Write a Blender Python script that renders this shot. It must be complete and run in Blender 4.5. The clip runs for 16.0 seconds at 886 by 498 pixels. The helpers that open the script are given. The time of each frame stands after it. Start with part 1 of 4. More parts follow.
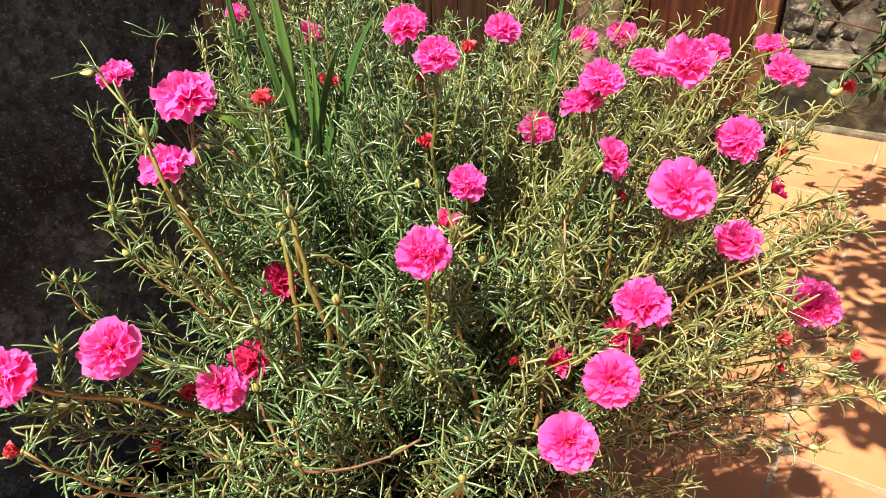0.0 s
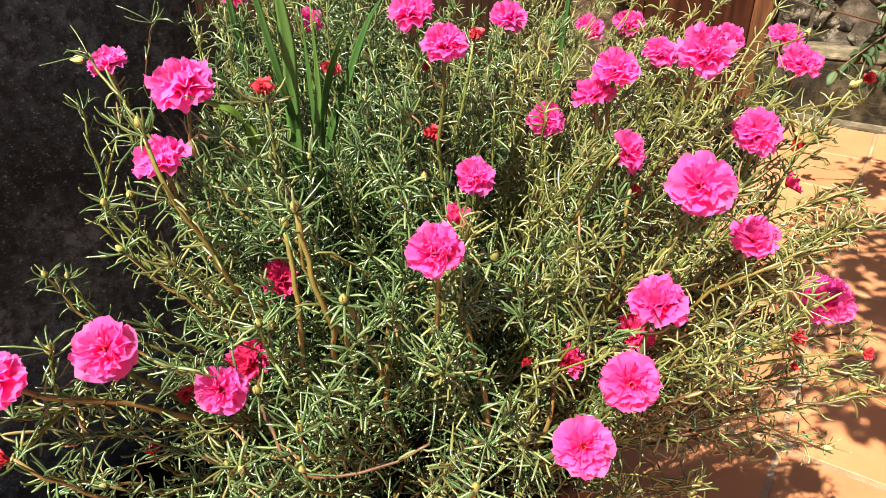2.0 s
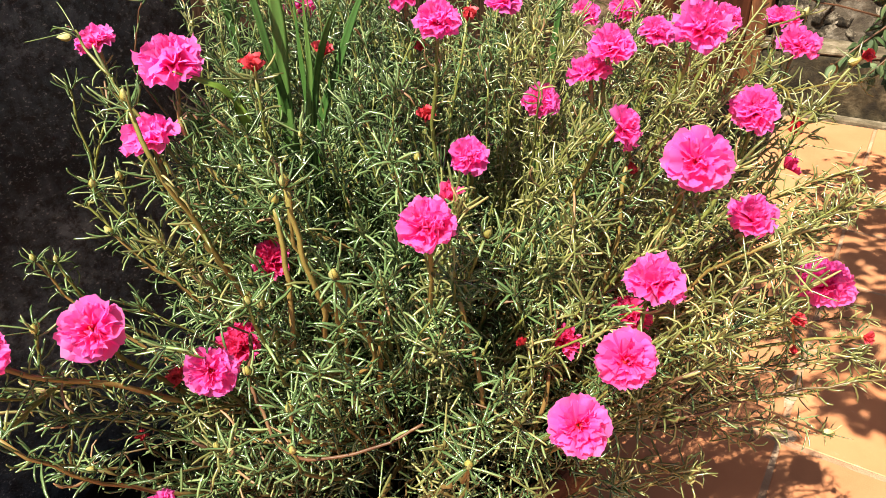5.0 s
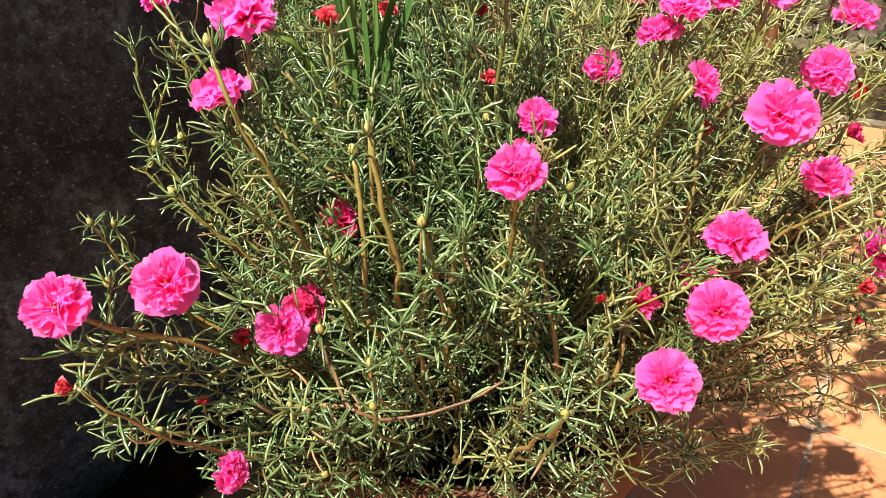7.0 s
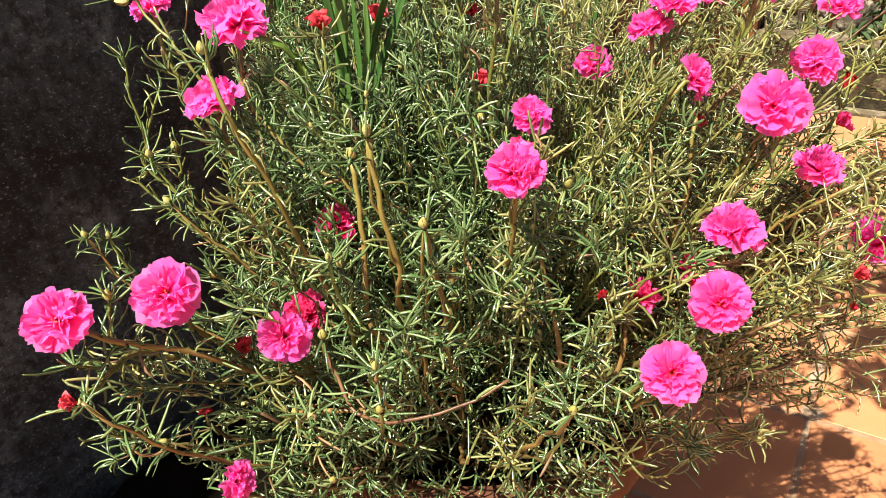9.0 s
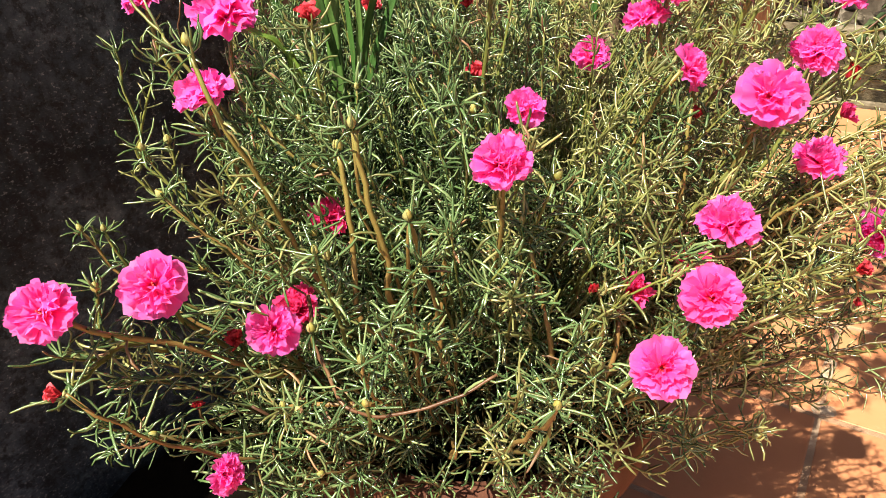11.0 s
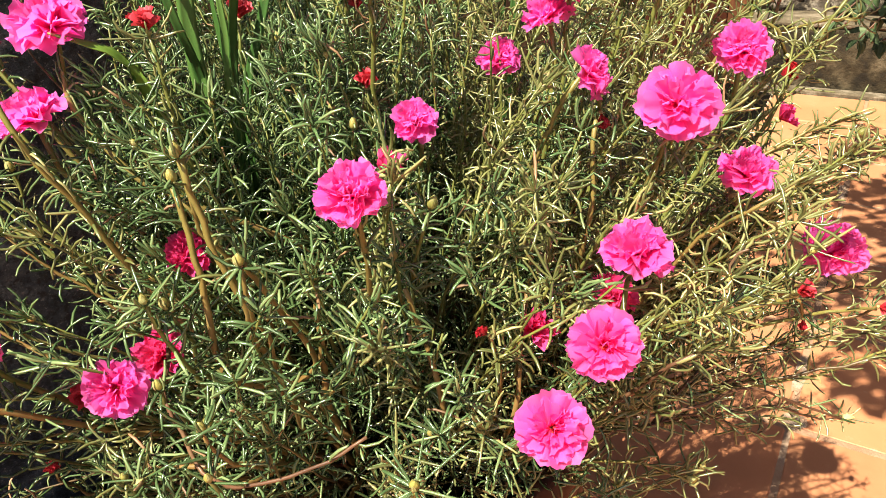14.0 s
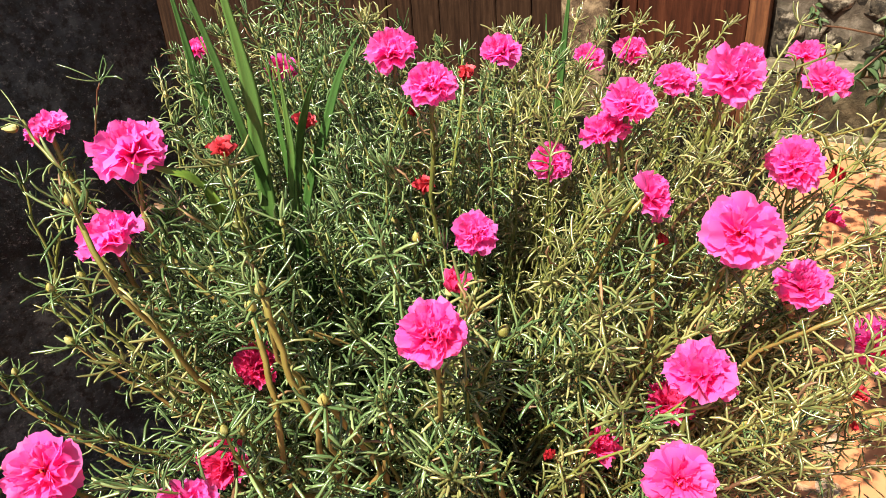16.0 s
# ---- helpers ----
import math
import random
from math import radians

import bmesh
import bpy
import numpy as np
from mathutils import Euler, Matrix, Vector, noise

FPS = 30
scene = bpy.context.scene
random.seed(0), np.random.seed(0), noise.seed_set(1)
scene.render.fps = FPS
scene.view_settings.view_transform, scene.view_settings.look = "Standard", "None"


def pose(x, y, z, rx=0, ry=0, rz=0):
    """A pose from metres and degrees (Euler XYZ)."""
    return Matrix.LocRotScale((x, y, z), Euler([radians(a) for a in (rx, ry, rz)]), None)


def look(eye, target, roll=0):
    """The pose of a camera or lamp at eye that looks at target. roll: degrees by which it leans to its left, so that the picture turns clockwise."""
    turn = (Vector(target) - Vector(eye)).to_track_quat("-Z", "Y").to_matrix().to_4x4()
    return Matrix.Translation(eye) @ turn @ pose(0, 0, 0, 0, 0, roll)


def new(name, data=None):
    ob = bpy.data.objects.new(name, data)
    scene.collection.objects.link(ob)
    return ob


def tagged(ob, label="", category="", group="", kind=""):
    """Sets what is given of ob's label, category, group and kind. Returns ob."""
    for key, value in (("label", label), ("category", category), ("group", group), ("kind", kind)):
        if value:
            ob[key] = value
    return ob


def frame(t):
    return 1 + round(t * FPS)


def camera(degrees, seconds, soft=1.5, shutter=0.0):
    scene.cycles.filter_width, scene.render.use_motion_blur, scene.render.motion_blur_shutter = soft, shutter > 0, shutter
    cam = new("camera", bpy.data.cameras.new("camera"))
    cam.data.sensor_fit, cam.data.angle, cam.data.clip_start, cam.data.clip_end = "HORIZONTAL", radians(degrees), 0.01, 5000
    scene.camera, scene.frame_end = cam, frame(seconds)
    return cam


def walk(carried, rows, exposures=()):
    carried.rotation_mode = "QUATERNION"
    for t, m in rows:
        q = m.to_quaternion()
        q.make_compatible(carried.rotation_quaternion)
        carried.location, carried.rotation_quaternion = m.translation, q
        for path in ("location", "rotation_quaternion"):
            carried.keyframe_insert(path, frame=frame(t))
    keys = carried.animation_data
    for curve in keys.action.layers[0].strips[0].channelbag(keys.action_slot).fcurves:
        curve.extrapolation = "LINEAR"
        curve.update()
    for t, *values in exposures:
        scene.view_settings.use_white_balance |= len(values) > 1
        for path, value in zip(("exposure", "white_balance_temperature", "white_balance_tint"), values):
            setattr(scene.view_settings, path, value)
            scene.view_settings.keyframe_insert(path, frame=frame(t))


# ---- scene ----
cam = camera(65.1, 16.0, soft=0.01)
METRES, EYE, TILT, LEAN, TURN = 0.34, 0.75, -29.0, 1.0, 0.0
ROWS = [
    (0.0, 0.0, 0.0, 0.0, -0.0, 0.0, 0.0),
    (0.5, -0.0203, 0.0341, -0.008, -0.41, -0.5, -0.03),
    (1.0, -0.0371, 0.0539, -0.0107, -0.64, -0.91, 0.0),
    (1.5, -0.032, 0.0487, -0.0137, -0.66, -0.9, -0.19),
    (2.0, -0.0331, 0.0511, 0.0111, -0.78, -0.8, -0.1),
    (2.5, -0.0394, 0.0715, 0.0413, -1.44, -0.45, 0.38),
    (3.0, -0.0457, 0.079, 0.0335, -1.08, -0.96, 0.52),
    (5.5, -0.0181, 0.0678, -0.0534, -0.79, -0.58, 0.06),
    (6.0, -0.0448, 0.0698, -0.0791, -1.14, -0.59, 0.24),
    (6.5, -0.0957, 0.0784, -0.1046, -0.46, -0.86, -0.19),
    (7.0, -0.156, 0.095, -0.1229, -0.99, 0.2, -0.05),
    (7.5, -0.1758, 0.1165, -0.1289, -2.52, -0.14, 0.55),
    (8.0, -0.1821, 0.1184, -0.1317, -2.51, -0.11, 1.06),
    (8.5, -0.1775, 0.1122, -0.1252, -2.46, 0.14, 1.71),
    (9.0, -0.1767, 0.096, -0.1232, -1.97, 0.29, 1.9),
    (11.5, -0.0877, 0.1152, -0.1357, -0.58, -0.26, 1.77),
    (12.0, -0.0098, 0.1737, -0.1444, -1.45, -0.78, 1.79),
    (12.5, 0.0285, 0.2277, -0.1365, -1.89, -0.7, 2.2),
    (13.0, 0.0294, 0.2529, -0.1169, -1.15, -0.49, 2.91),
    (13.5, 0.0508, 0.2661, -0.0946, -1.09, -0.47, 3.4),
    (14.0, 0.0619, 0.2604, -0.0754, -1.12, -0.32, 3.32),
    (14.5, 0.0669, 0.2684, -0.0553, -0.97, -0.11, 3.92),
    (15.0, 0.0508, 0.2568, -0.0208, -0.73, 1.0, 4.04),
    (15.5, 0.0175, 0.254, 0.0208, -0.57, 1.47, 4.06),
    (16.0, -0.019, 0.2332, 0.0663, -0.45, 2.18, 3.23),
]
walk(cam, [(t, pose(0, 0, EYE, TILT, LEAN, TURN) @ pose(METRES * x, METRES * y, METRES * z, 90 + pitch, roll, yaw)) for t, x, y, z, yaw, pitch, roll in ROWS])

# ---- world, sun, exposure ----
SUN = Vector((-0.43, -0.47, 1.0)).normalized()
world = bpy.data.worlds.new("world")
scene.world = world
world.use_nodes = True
wn = world.node_tree.nodes
sky = wn.new("ShaderNodeTexSky")
sky.sky_type = "NISHITA"
sky.sun_disc = False
sky.sun_elevation = math.asin(SUN.z)
sky.sun_rotation = math.atan2(SUN.x, SUN.y)
sky.air_density, sky.dust_density, sky.ozone_density = 0.3, 2.5, 0.0
wn["Background"].inputs[1].default_value = 0.053
world.node_tree.links.new(sky.outputs[0], wn["Background"].inputs[0])
sun_data = bpy.data.lights.new("sun", "SUN")
sun_data.energy, sun_data.angle, sun_data.color = 5.0, radians(0.55), (1.0, 0.915, 0.745)
sun = new("sun", sun_data)
sun.matrix_world = look(SUN * 20, (0, 0, 0))
scene.view_settings.exposure = 1.53

# ---- materials ----


def rgba(c):
    return (c[0], c[1], c[2], 1.0)


class Mat:
    """A small builder for node materials."""

    def __init__(self, name, rough=0.6, spec=0.5):
        self.m = bpy.data.materials.new(name)
        self.m.use_nodes = True
        self.t = self.m.node_tree
        self.b = self.t.nodes["Principled BSDF"]
        self.b.inputs["Roughness"].default_value = rough
        self.b.inputs["Specular IOR Level"].default_value = spec
        self.co = self.t.nodes.new("ShaderNodeTexCoord")

    def n(self, kind, **values):
        node = self.t.nodes.new(kind)
        for k, v in values.items():
            node.inputs[k].default_value = v
        return node

    def link(self, a, b):
        self.t.links.new(a, b)

    def noise(self, scale, detail=4.0, rough=0.6, where="Object", stretch=None):
        tex = self.n("ShaderNodeTexNoise", Scale=scale, Detail=detail, Roughness=rough)
        src = self.co.outputs[where]
        if stretch:
            mp = self.n("ShaderNodeMapping", Scale=stretch)
            self.link(src, mp.inputs[0])
            src = mp.outputs[0]
        self.link(src, tex.inputs[0])
        return tex.outputs[0]

    def ramp(self, fac, *stops):
        r = self.n("ShaderNodeValToRGB")
        els = r.color_ramp.elements
        while len(els) < len(stops):
            els.new(0.5)
        for e, (p, c) in zip(els, stops):
            e.position, e.color = p, rgba(c)
        self.link(fac, r.inputs[0])
        return r.outputs[0]

    def mix(self, fac, a, b, mode="MIX"):
        x = self.t.nodes.new("ShaderNodeMix")
        x.data_type, x.blend_type = "RGBA", mode
        for v, i in ((fac, 0), (a, 6), (b, 7)):
            if isinstance(v, (int, float)):
                x.inputs[i].default_value = v
            elif isinstance(v, tuple):
                x.inputs[i].default_value = rgba(v)
            else:
                self.link(v, x.inputs[i])
        return x.outputs[2]

    def math(self, op, a, b=0.0):
        x = self.t.nodes.new("ShaderNodeMath")
        x.operation = op
        for v, i in ((a, 0), (b, 1)):
            if isinstance(v, (int, float)):
                x.inputs[i].default_value = v
            else:
                self.link(v, x.inputs[i])
        return x.outputs[0]

    def chance(self):
        """A random number for each loose piece and each object."""
        isl = self.t.nodes.new("ShaderNodeNewGeometry").outputs["Random Per Island"]
        ob = self.t.nodes.new("ShaderNodeObjectInfo").outputs["Random"]
        return self.math("FRACT", self.math("ADD", isl, ob))

    def color(self, c):
        self.link(c, self.b.inputs["Base Color"])
        return self

    def bump(self, height, strength=0.4, distance=0.002):
        b = self.n("ShaderNodeBump", Strength=strength, Distance=distance)
        self.link(height, b.inputs["Height"])
        self.link(b.outputs[0], self.b.inputs["Normal"])
        return self

    def translucent(self, color, amount):
        """Lets part of the light through a thin sheet."""
        tr = self.n("ShaderNodeBsdfTranslucent")
        if isinstance(color, tuple):
            tr.inputs[0].default_value = rgba(color)
        else:
            self.link(color, tr.inputs[0])
        ms = self.n("ShaderNodeMixShader")
        ms.inputs[0].default_value = amount
        self.link(self.b.outputs[0], ms.inputs[1])
        self.link(tr.outputs[0], ms.inputs[2])
        self.link(ms.outputs[0], self.t.nodes["Material Output"].inputs[0])
        return self


def leaf_material(name, dark, mid, pale, rough=0.26, spec=1.0, ior=1.5):
    m = Mat(name, rough, spec)
    m.b.inputs["IOR"].default_value = ior
    c = m.ramp(m.chance(), (0.0, dark), (0.6, mid), (1.0, pale))
    c = m.mix(m.math("MULTIPLY", m.noise(160.0, 3.0), 0.4), c, pale)
    m.color(c).bump(m.noise(900.0, 2.0), 0.25, 0.0004)
    m.translucent(c, 0.08)
    return m.m


def petal_material(name, throat, body, edge, through_amount=0.38):
    m = Mat(name, 0.45, 0.3)
    sep = m.n("ShaderNodeSeparateXYZ")
    m.link(m.co.outputs["Generated"], sep.inputs[0])
    along = m.math("ADD", sep.outputs[1], m.math("MULTIPLY", m.noise(6.0, 3.0, where="Generated"), 0.16))
    c = m.ramp(along, (0.14, throat), (0.46, body), (0.95, edge))
    vein = m.noise(5.0, 2.0, where="Generated", stretch=(9.0, 0.7, 1.0))
    c = m.mix(m.math("MULTIPLY", vein, 0.25), c, body)
    c = m.mix(m.math("MULTIPLY", m.chance(), 0.22), c, throat)
    m.color(c).bump(vein, 0.25, 0.0006)
    m.translucent(c, through_amount)
    return m.m


# wide dark-to-pale spread also puts highlight and shade contrast into the leaf colour
LEAF_GREEN = leaf_material("leaf_green", (0.008, 0.037, 0.010), (0.050, 0.114, 0.034), (0.221, 0.290, 0.122), 0.26, 0.9, 1.52)
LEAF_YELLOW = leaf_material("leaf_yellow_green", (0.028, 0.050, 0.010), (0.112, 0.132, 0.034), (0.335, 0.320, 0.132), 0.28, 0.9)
LEAF_DRY = leaf_material("leaf_dry", (0.097, 0.048, 0.019), (0.184, 0.095, 0.036), (0.324, 0.190, 0.088), 0.6)
BLADE = leaf_material("blade_green", (0.015, 0.062, 0.010), (0.035, 0.105, 0.019), (0.097, 0.190, 0.041), 0.48, 0.4)
BLADE_PALE = leaf_material("blade_pale_green", (0.108, 0.200, 0.021), (0.173, 0.300, 0.036), (0.259, 0.380, 0.082), 0.45, 0.5)
BROAD = leaf_material("broad_leaf", (0.019, 0.048, 0.012), (0.039, 0.082, 0.023), (0.097, 0.130, 0.052), 0.65, 0.5)
PETAL = petal_material("petal_pink", (0.90, 0.045, 0.070), (0.96, 0.120, 0.59), (0.97, 0.235, 0.71), 0.70)
PETAL_DEEP = petal_material("petal_deep_pink", (0.62, 0.03, 0.03), (0.82, 0.050, 0.23), (0.90, 0.11, 0.39), 0.50)
PETAL_RED = petal_material("petal_red", (0.48, 0.022, 0.022), (0.58, 0.032, 0.050), (0.70, 0.085, 0.12), 0.3)
PETAL_DARK = petal_material("petal_wilted", (0.25, 0.012, 0.012), (0.40, 0.014, 0.022), (0.5, 0.03, 0.05), 0.2)


def stem_material(name, a, b, c, young=None, low=0.0, high=0.2):
    """Bark colours, greener towards the young upper growth where young is given."""
    m = Mat(name, 0.42, 0.5)
    col = m.ramp(m.noise(26.0, 4.0), (0.30, a), (0.52, b), (0.75, c))
    if young:
        sep = m.n("ShaderNodeSeparateXYZ")
        m.link(m.co.outputs["Object"], sep.inputs[0])
        h = m.math("ADD", sep.outputs[2], m.math("MULTIPLY", m.noise(30.0, 3.0), 0.06))
        h = m.math("DIVIDE", m.math("SUBTRACT", h, low + 0.03), high - low)
        h = m.math("MINIMUM", m.math("MAXIMUM", h, 0.0), 0.85)
        col = m.mix(h, col, young)
    col = m.mix(m.math("MULTIPLY", m.chance(), 0.35), col, a)
    m.color(col).bump(m.noise(420.0, 3.0), 0.3, 0.0008)
    return m.m


STEM_GREEN = stem_material("stem_green", (0.05, 0.030, 0.012), (0.10, 0.062, 0.022), (0.16, 0.105, 0.042), (0.16, 0.19, 0.04), 0.10, 0.22)
STEM_TAN = stem_material("stem_tan", (0.120, 0.066, 0.019), (0.225, 0.140, 0.042), (0.33, 0.23, 0.092), (0.17, 0.19, 0.040), 0.18, 0.36)
STEM_YELLOW = stem_material("stem_yellow", (0.15, 0.135, 0.030), (0.24, 0.215, 0.055), (0.33, 0.275, 0.10))
STEM_DARK = stem_material("stem_dark", (0.06, 0.028, 0.015), (0.11, 0.052, 0.026), (0.19, 0.11, 0.055))
BUD = stem_material("bud_green", (0.22, 0.20, 0.04), (0.33, 0.29, 0.075), (0.42, 0.34, 0.13))
SEPAL = stem_material("sepal_pale", (0.26, 0.27, 0.09), (0.38, 0.37, 0.15), (0.48, 0.40, 0.20))
STAMEN = Mat("stamen", 0.6)
STAMEN.color(STAMEN.ramp(STAMEN.noise(300.0), (0.3, (0.40, 0.008, 0.008)), (0.7, (0.55, 0.018, 0.010))))
STAMEN = STAMEN.m


def make_terracotta():
    m = Mat("terracotta_tile", 0.62, 0.35)
    c = m.ramp(m.noise(5.0, 6.0, 0.65), (0.30, (0.32, 0.134, 0.062)), (0.55, (0.39, 0.172, 0.084)), (0.78, (0.47, 0.225, 0.122)))
    c = m.mix(m.math("MULTIPLY", m.chance(), 0.35), c, (0.66, 0.24, 0.10))
    stain = m.ramp(m.noise(11.0, 7.0, 0.7), (0.62, (0, 0, 0)), (0.80, (0.7, 0.7, 0.7)))
    c = m.mix(stain, c, (0.62, 0.45, 0.32))
    dirt = m.ramp(m.noise(38.0, 5.0, 0.7), (0.60, (0, 0, 0)), (0.78, (0.5, 0.5, 0.5)))
    c = m.mix(dirt, c, (0.34, 0.15, 0.075))
    m.color(c).bump(m.noise(130.0, 6.0, 0.7), 0.35, 0.0012)
    return m.m


TILE = make_terracotta()


def rough_material(name, stops, scale=9.0, fine=160.0, rough=0.85, bump=0.6, distance=0.004, stretch=None, spec=0.3):
    m = Mat(name, rough, spec)
    c = m.ramp(m.noise(scale, 8.0, 0.68, stretch=stretch), *stops)
    c = m.mix(m.math("MULTIPLY", m.noise(fine, 4.0, 0.7), 0.5), c, stops[0][1])
    m.color(c).bump(m.math("ADD", m.noise(fine, 6.0, 0.75, stretch=stretch), m.noise(scale * 3, 4.0)), bump, distance)
    return m.m


GROUT = rough_material("pale_grout", ((0.34, (0.25, 0.125, 0.068)), (0.54, (0.36, 0.235, 0.150)), (0.72, (0.55, 0.46, 0.35))), 7.0)
SMEAR = rough_material("dry_cement", ((0.36, (0.34, 0.17, 0.09)), (0.50, (0.36, 0.28, 0.20)), (0.72, (0.47, 0.42, 0.36))), 70.0)
EARTH = rough_material("dry_earth", ((0.3, (0.16, 0.10, 0.06)), (0.6, (0.25, 0.17, 0.10)), (0.8, (0.33, 0.24, 0.15))), 3.0)
# near-black soil colour stands in for shade round and under the plant
SHADE_SOIL = rough_material("shade_tone_soil", ((0.3, (0.003, 0.0024, 0.0018)), (0.6, (0.006, 0.0046, 0.0034)), (0.8, (0.014, 0.010, 0.008))), 40.0, rough=0.95, spec=0.02)
POT = rough_material("pot_clay", ((0.3, (0.055, 0.020, 0.011)), (0.6, (0.12, 0.044, 0.023)), (0.8, (0.20, 0.085, 0.048))), 12.0, bump=0.3)
KERB = rough_material("mossy_kerb", ((0.40, (0.014, 0.010, 0.005)), (0.52, (0.048, 0.036, 0.017)), (0.68, (0.15, 0.118, 0.070))), 17.0, distance=0.012)
LEDGE = rough_material("pale_ledge", ((0.36, (0.050, 0.038, 0.022)), (0.52, (0.14, 0.112, 0.070)), (0.70, (0.36, 0.30, 0.22))), 16.0, distance=0.008)
STONE = rough_material("lichen_stone", ((0.42, (0.012, 0.009, 0.006)), (0.51, (0.060, 0.046, 0.030)), (0.62, (0.36, 0.31, 0.24))), 24.0, distance=0.012)
RUBBLE_BED = rough_material("rubble_mortar", ((0.36, (0.028, 0.020, 0.013)), (0.52, (0.10, 0.08, 0.058)), (0.68, (0.30, 0.26, 0.21))), 12.0, distance=0.012)
# dark tone that paints the shade on the wall behind the boards
BACK_SHADE = rough_material("back_wall_shade_tone", ((0.3, (0.02, 0.017, 0.014)), (0.6, (0.05, 0.042, 0.034)), (0.8, (0.11, 0.095, 0.08))), 10.0)
# shade is put into the door panel's colour, sunlight into the post's
WOOD_RED_SHADE = rough_material("shade_red_wood", ((0.36, (0.020, 0.006, 0.003)), (0.52, (0.046, 0.013, 0.006)), (0.74, (0.088, 0.028, 0.013))), 6.0, 90.0, 0.7, 0.4, 0.002, (9.0, 9.0, 0.7), 0.08)
WOOD_SUNLIT = rough_material("sunlit_orange_wood", ((0.36, (0.050, 0.016, 0.006)), (0.52, (0.115, 0.042, 0.015)), (0.72, (0.21, 0.088, 0.034))), 7.0, 90.0, 0.55, 0.4, 0.002, (9.0, 9.0, 0.7))
# weathered board brown, darkened in the colour for the shade on the fence
WOOD_SHADED = rough_material("shade_tone_boards", ((0.36, (0.012, 0.0055, 0.003)), (0.52, (0.028, 0.0135, 0.0072)), (0.72, (0.056, 0.030, 0.0165))), 9.0, 70.0, 0.85, 0.5, 0.003, (7.0, 7.0, 0.6), 0.08)
PLASTER_TAN = rough_material("tan_plaster", ((0.38, (0.040, 0.024, 0.013)), (0.5, (0.12, 0.078, 0.044)), (0.64, (0.33, 0.24, 0.145))), 26.0, distance=0.008)


def make_dark_plaster():
    m = Mat("dark_plaster", 0.7, 0.4)
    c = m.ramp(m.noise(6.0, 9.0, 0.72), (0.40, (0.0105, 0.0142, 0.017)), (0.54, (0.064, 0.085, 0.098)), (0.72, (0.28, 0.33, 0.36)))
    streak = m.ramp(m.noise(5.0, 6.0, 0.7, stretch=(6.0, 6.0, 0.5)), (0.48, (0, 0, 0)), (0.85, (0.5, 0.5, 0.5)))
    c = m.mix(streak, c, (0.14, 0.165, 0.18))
    # pale specks put the glints of grazing sun into the plaster colour
    sun_specks = m.ramp(m.noise(210.0, 4.0, 0.7, stretch=(1.0, 1.0, 1.5)), (0.57, (0, 0, 0)), (0.68, (1, 1, 1)))
    c = m.mix(m.mix(m.noise(9.0, 4.0), (0, 0, 0), sun_specks), c, (0.62, 0.61, 0.60))
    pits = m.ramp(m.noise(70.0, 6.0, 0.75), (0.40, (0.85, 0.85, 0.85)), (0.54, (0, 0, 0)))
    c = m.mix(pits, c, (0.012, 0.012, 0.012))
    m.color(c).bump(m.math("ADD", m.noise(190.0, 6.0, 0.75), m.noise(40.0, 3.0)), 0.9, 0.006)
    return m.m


DARK_PLASTER = make_dark_plaster()

# ---- mesh helpers ----


def shade_smooth(me):
    me.polygons.foreach_set("use_smooth", [True] * len(me.polygons))
    return me


def mesh_of(name, bm, material, smooth=False):
    me = bpy.data.meshes.new(name)
    bm.to_mesh(me)
    bm.free()
    for mat in material if isinstance(material, tuple) else (material,):
        me.materials.append(mat)
    return shade_smooth(me) if smooth else me


def under(ob, parent, m=None):
    ob.parent = parent
    if m is not None:
        ob.matrix_basis = m
    return ob


def part(name, bm, material, parent, label="", smooth=False):
    ob = under(new(name, mesh_of(name, bm, material, smooth)), parent)
    return tagged(ob, label)


def empty(name, at=(0, 0, 0)):
    ob = new(name)
    ob.location = at
    ob.empty_display_size = 0.05
    return ob


def box_bm(lo, hi, bevel=0.0, segments=1):
    bm = bmesh.new()
    bmesh.ops.create_cube(bm, size=1.0)
    lo, hi = Vector(lo), Vector(hi)
    for v in bm.verts:
        v.co = Vector(((lo[i] + hi[i]) / 2 + v.co[i] * (hi[i] - lo[i])) for i in range(3))
    if bevel:
        bmesh.ops.bevel(bm, geom=bm.edges[:], offset=bevel, segments=segments, affect="EDGES", profile=0.6)
    return bm


def lathe_bm(profile, steps=40, wobble=0.0):
    bm = bmesh.new()
    rings = []
    for r, z in profile:
        rings.append([bm.verts.new((r * math.cos(2 * math.pi * k / steps), r * math.sin(2 * math.pi * k / steps), z + wobble * noise.noise((r * 9, k * 0.4, z * 9)))) for k in range(steps)])
    for a, b in zip(rings, rings[1:]):
        for k in range(steps):
            bm.faces.new((a[k], a[(k + 1) % steps], b[(k + 1) % steps], b[k]))
    return bm


def frame_z(d, toward=None):
    """A turn whose z points along d and whose x leans to toward."""
    z = Vector(d).normalized()
    x = Vector(toward) if toward is not None else Vector((0.31, 0.17, 0.93))
    x = x - z * x.dot(z)
    if x.length < 1e-4:
        x = z.orthogonal()
    x.normalize()
    y = z.cross(x)
    return Matrix((x, y, z)).transposed()


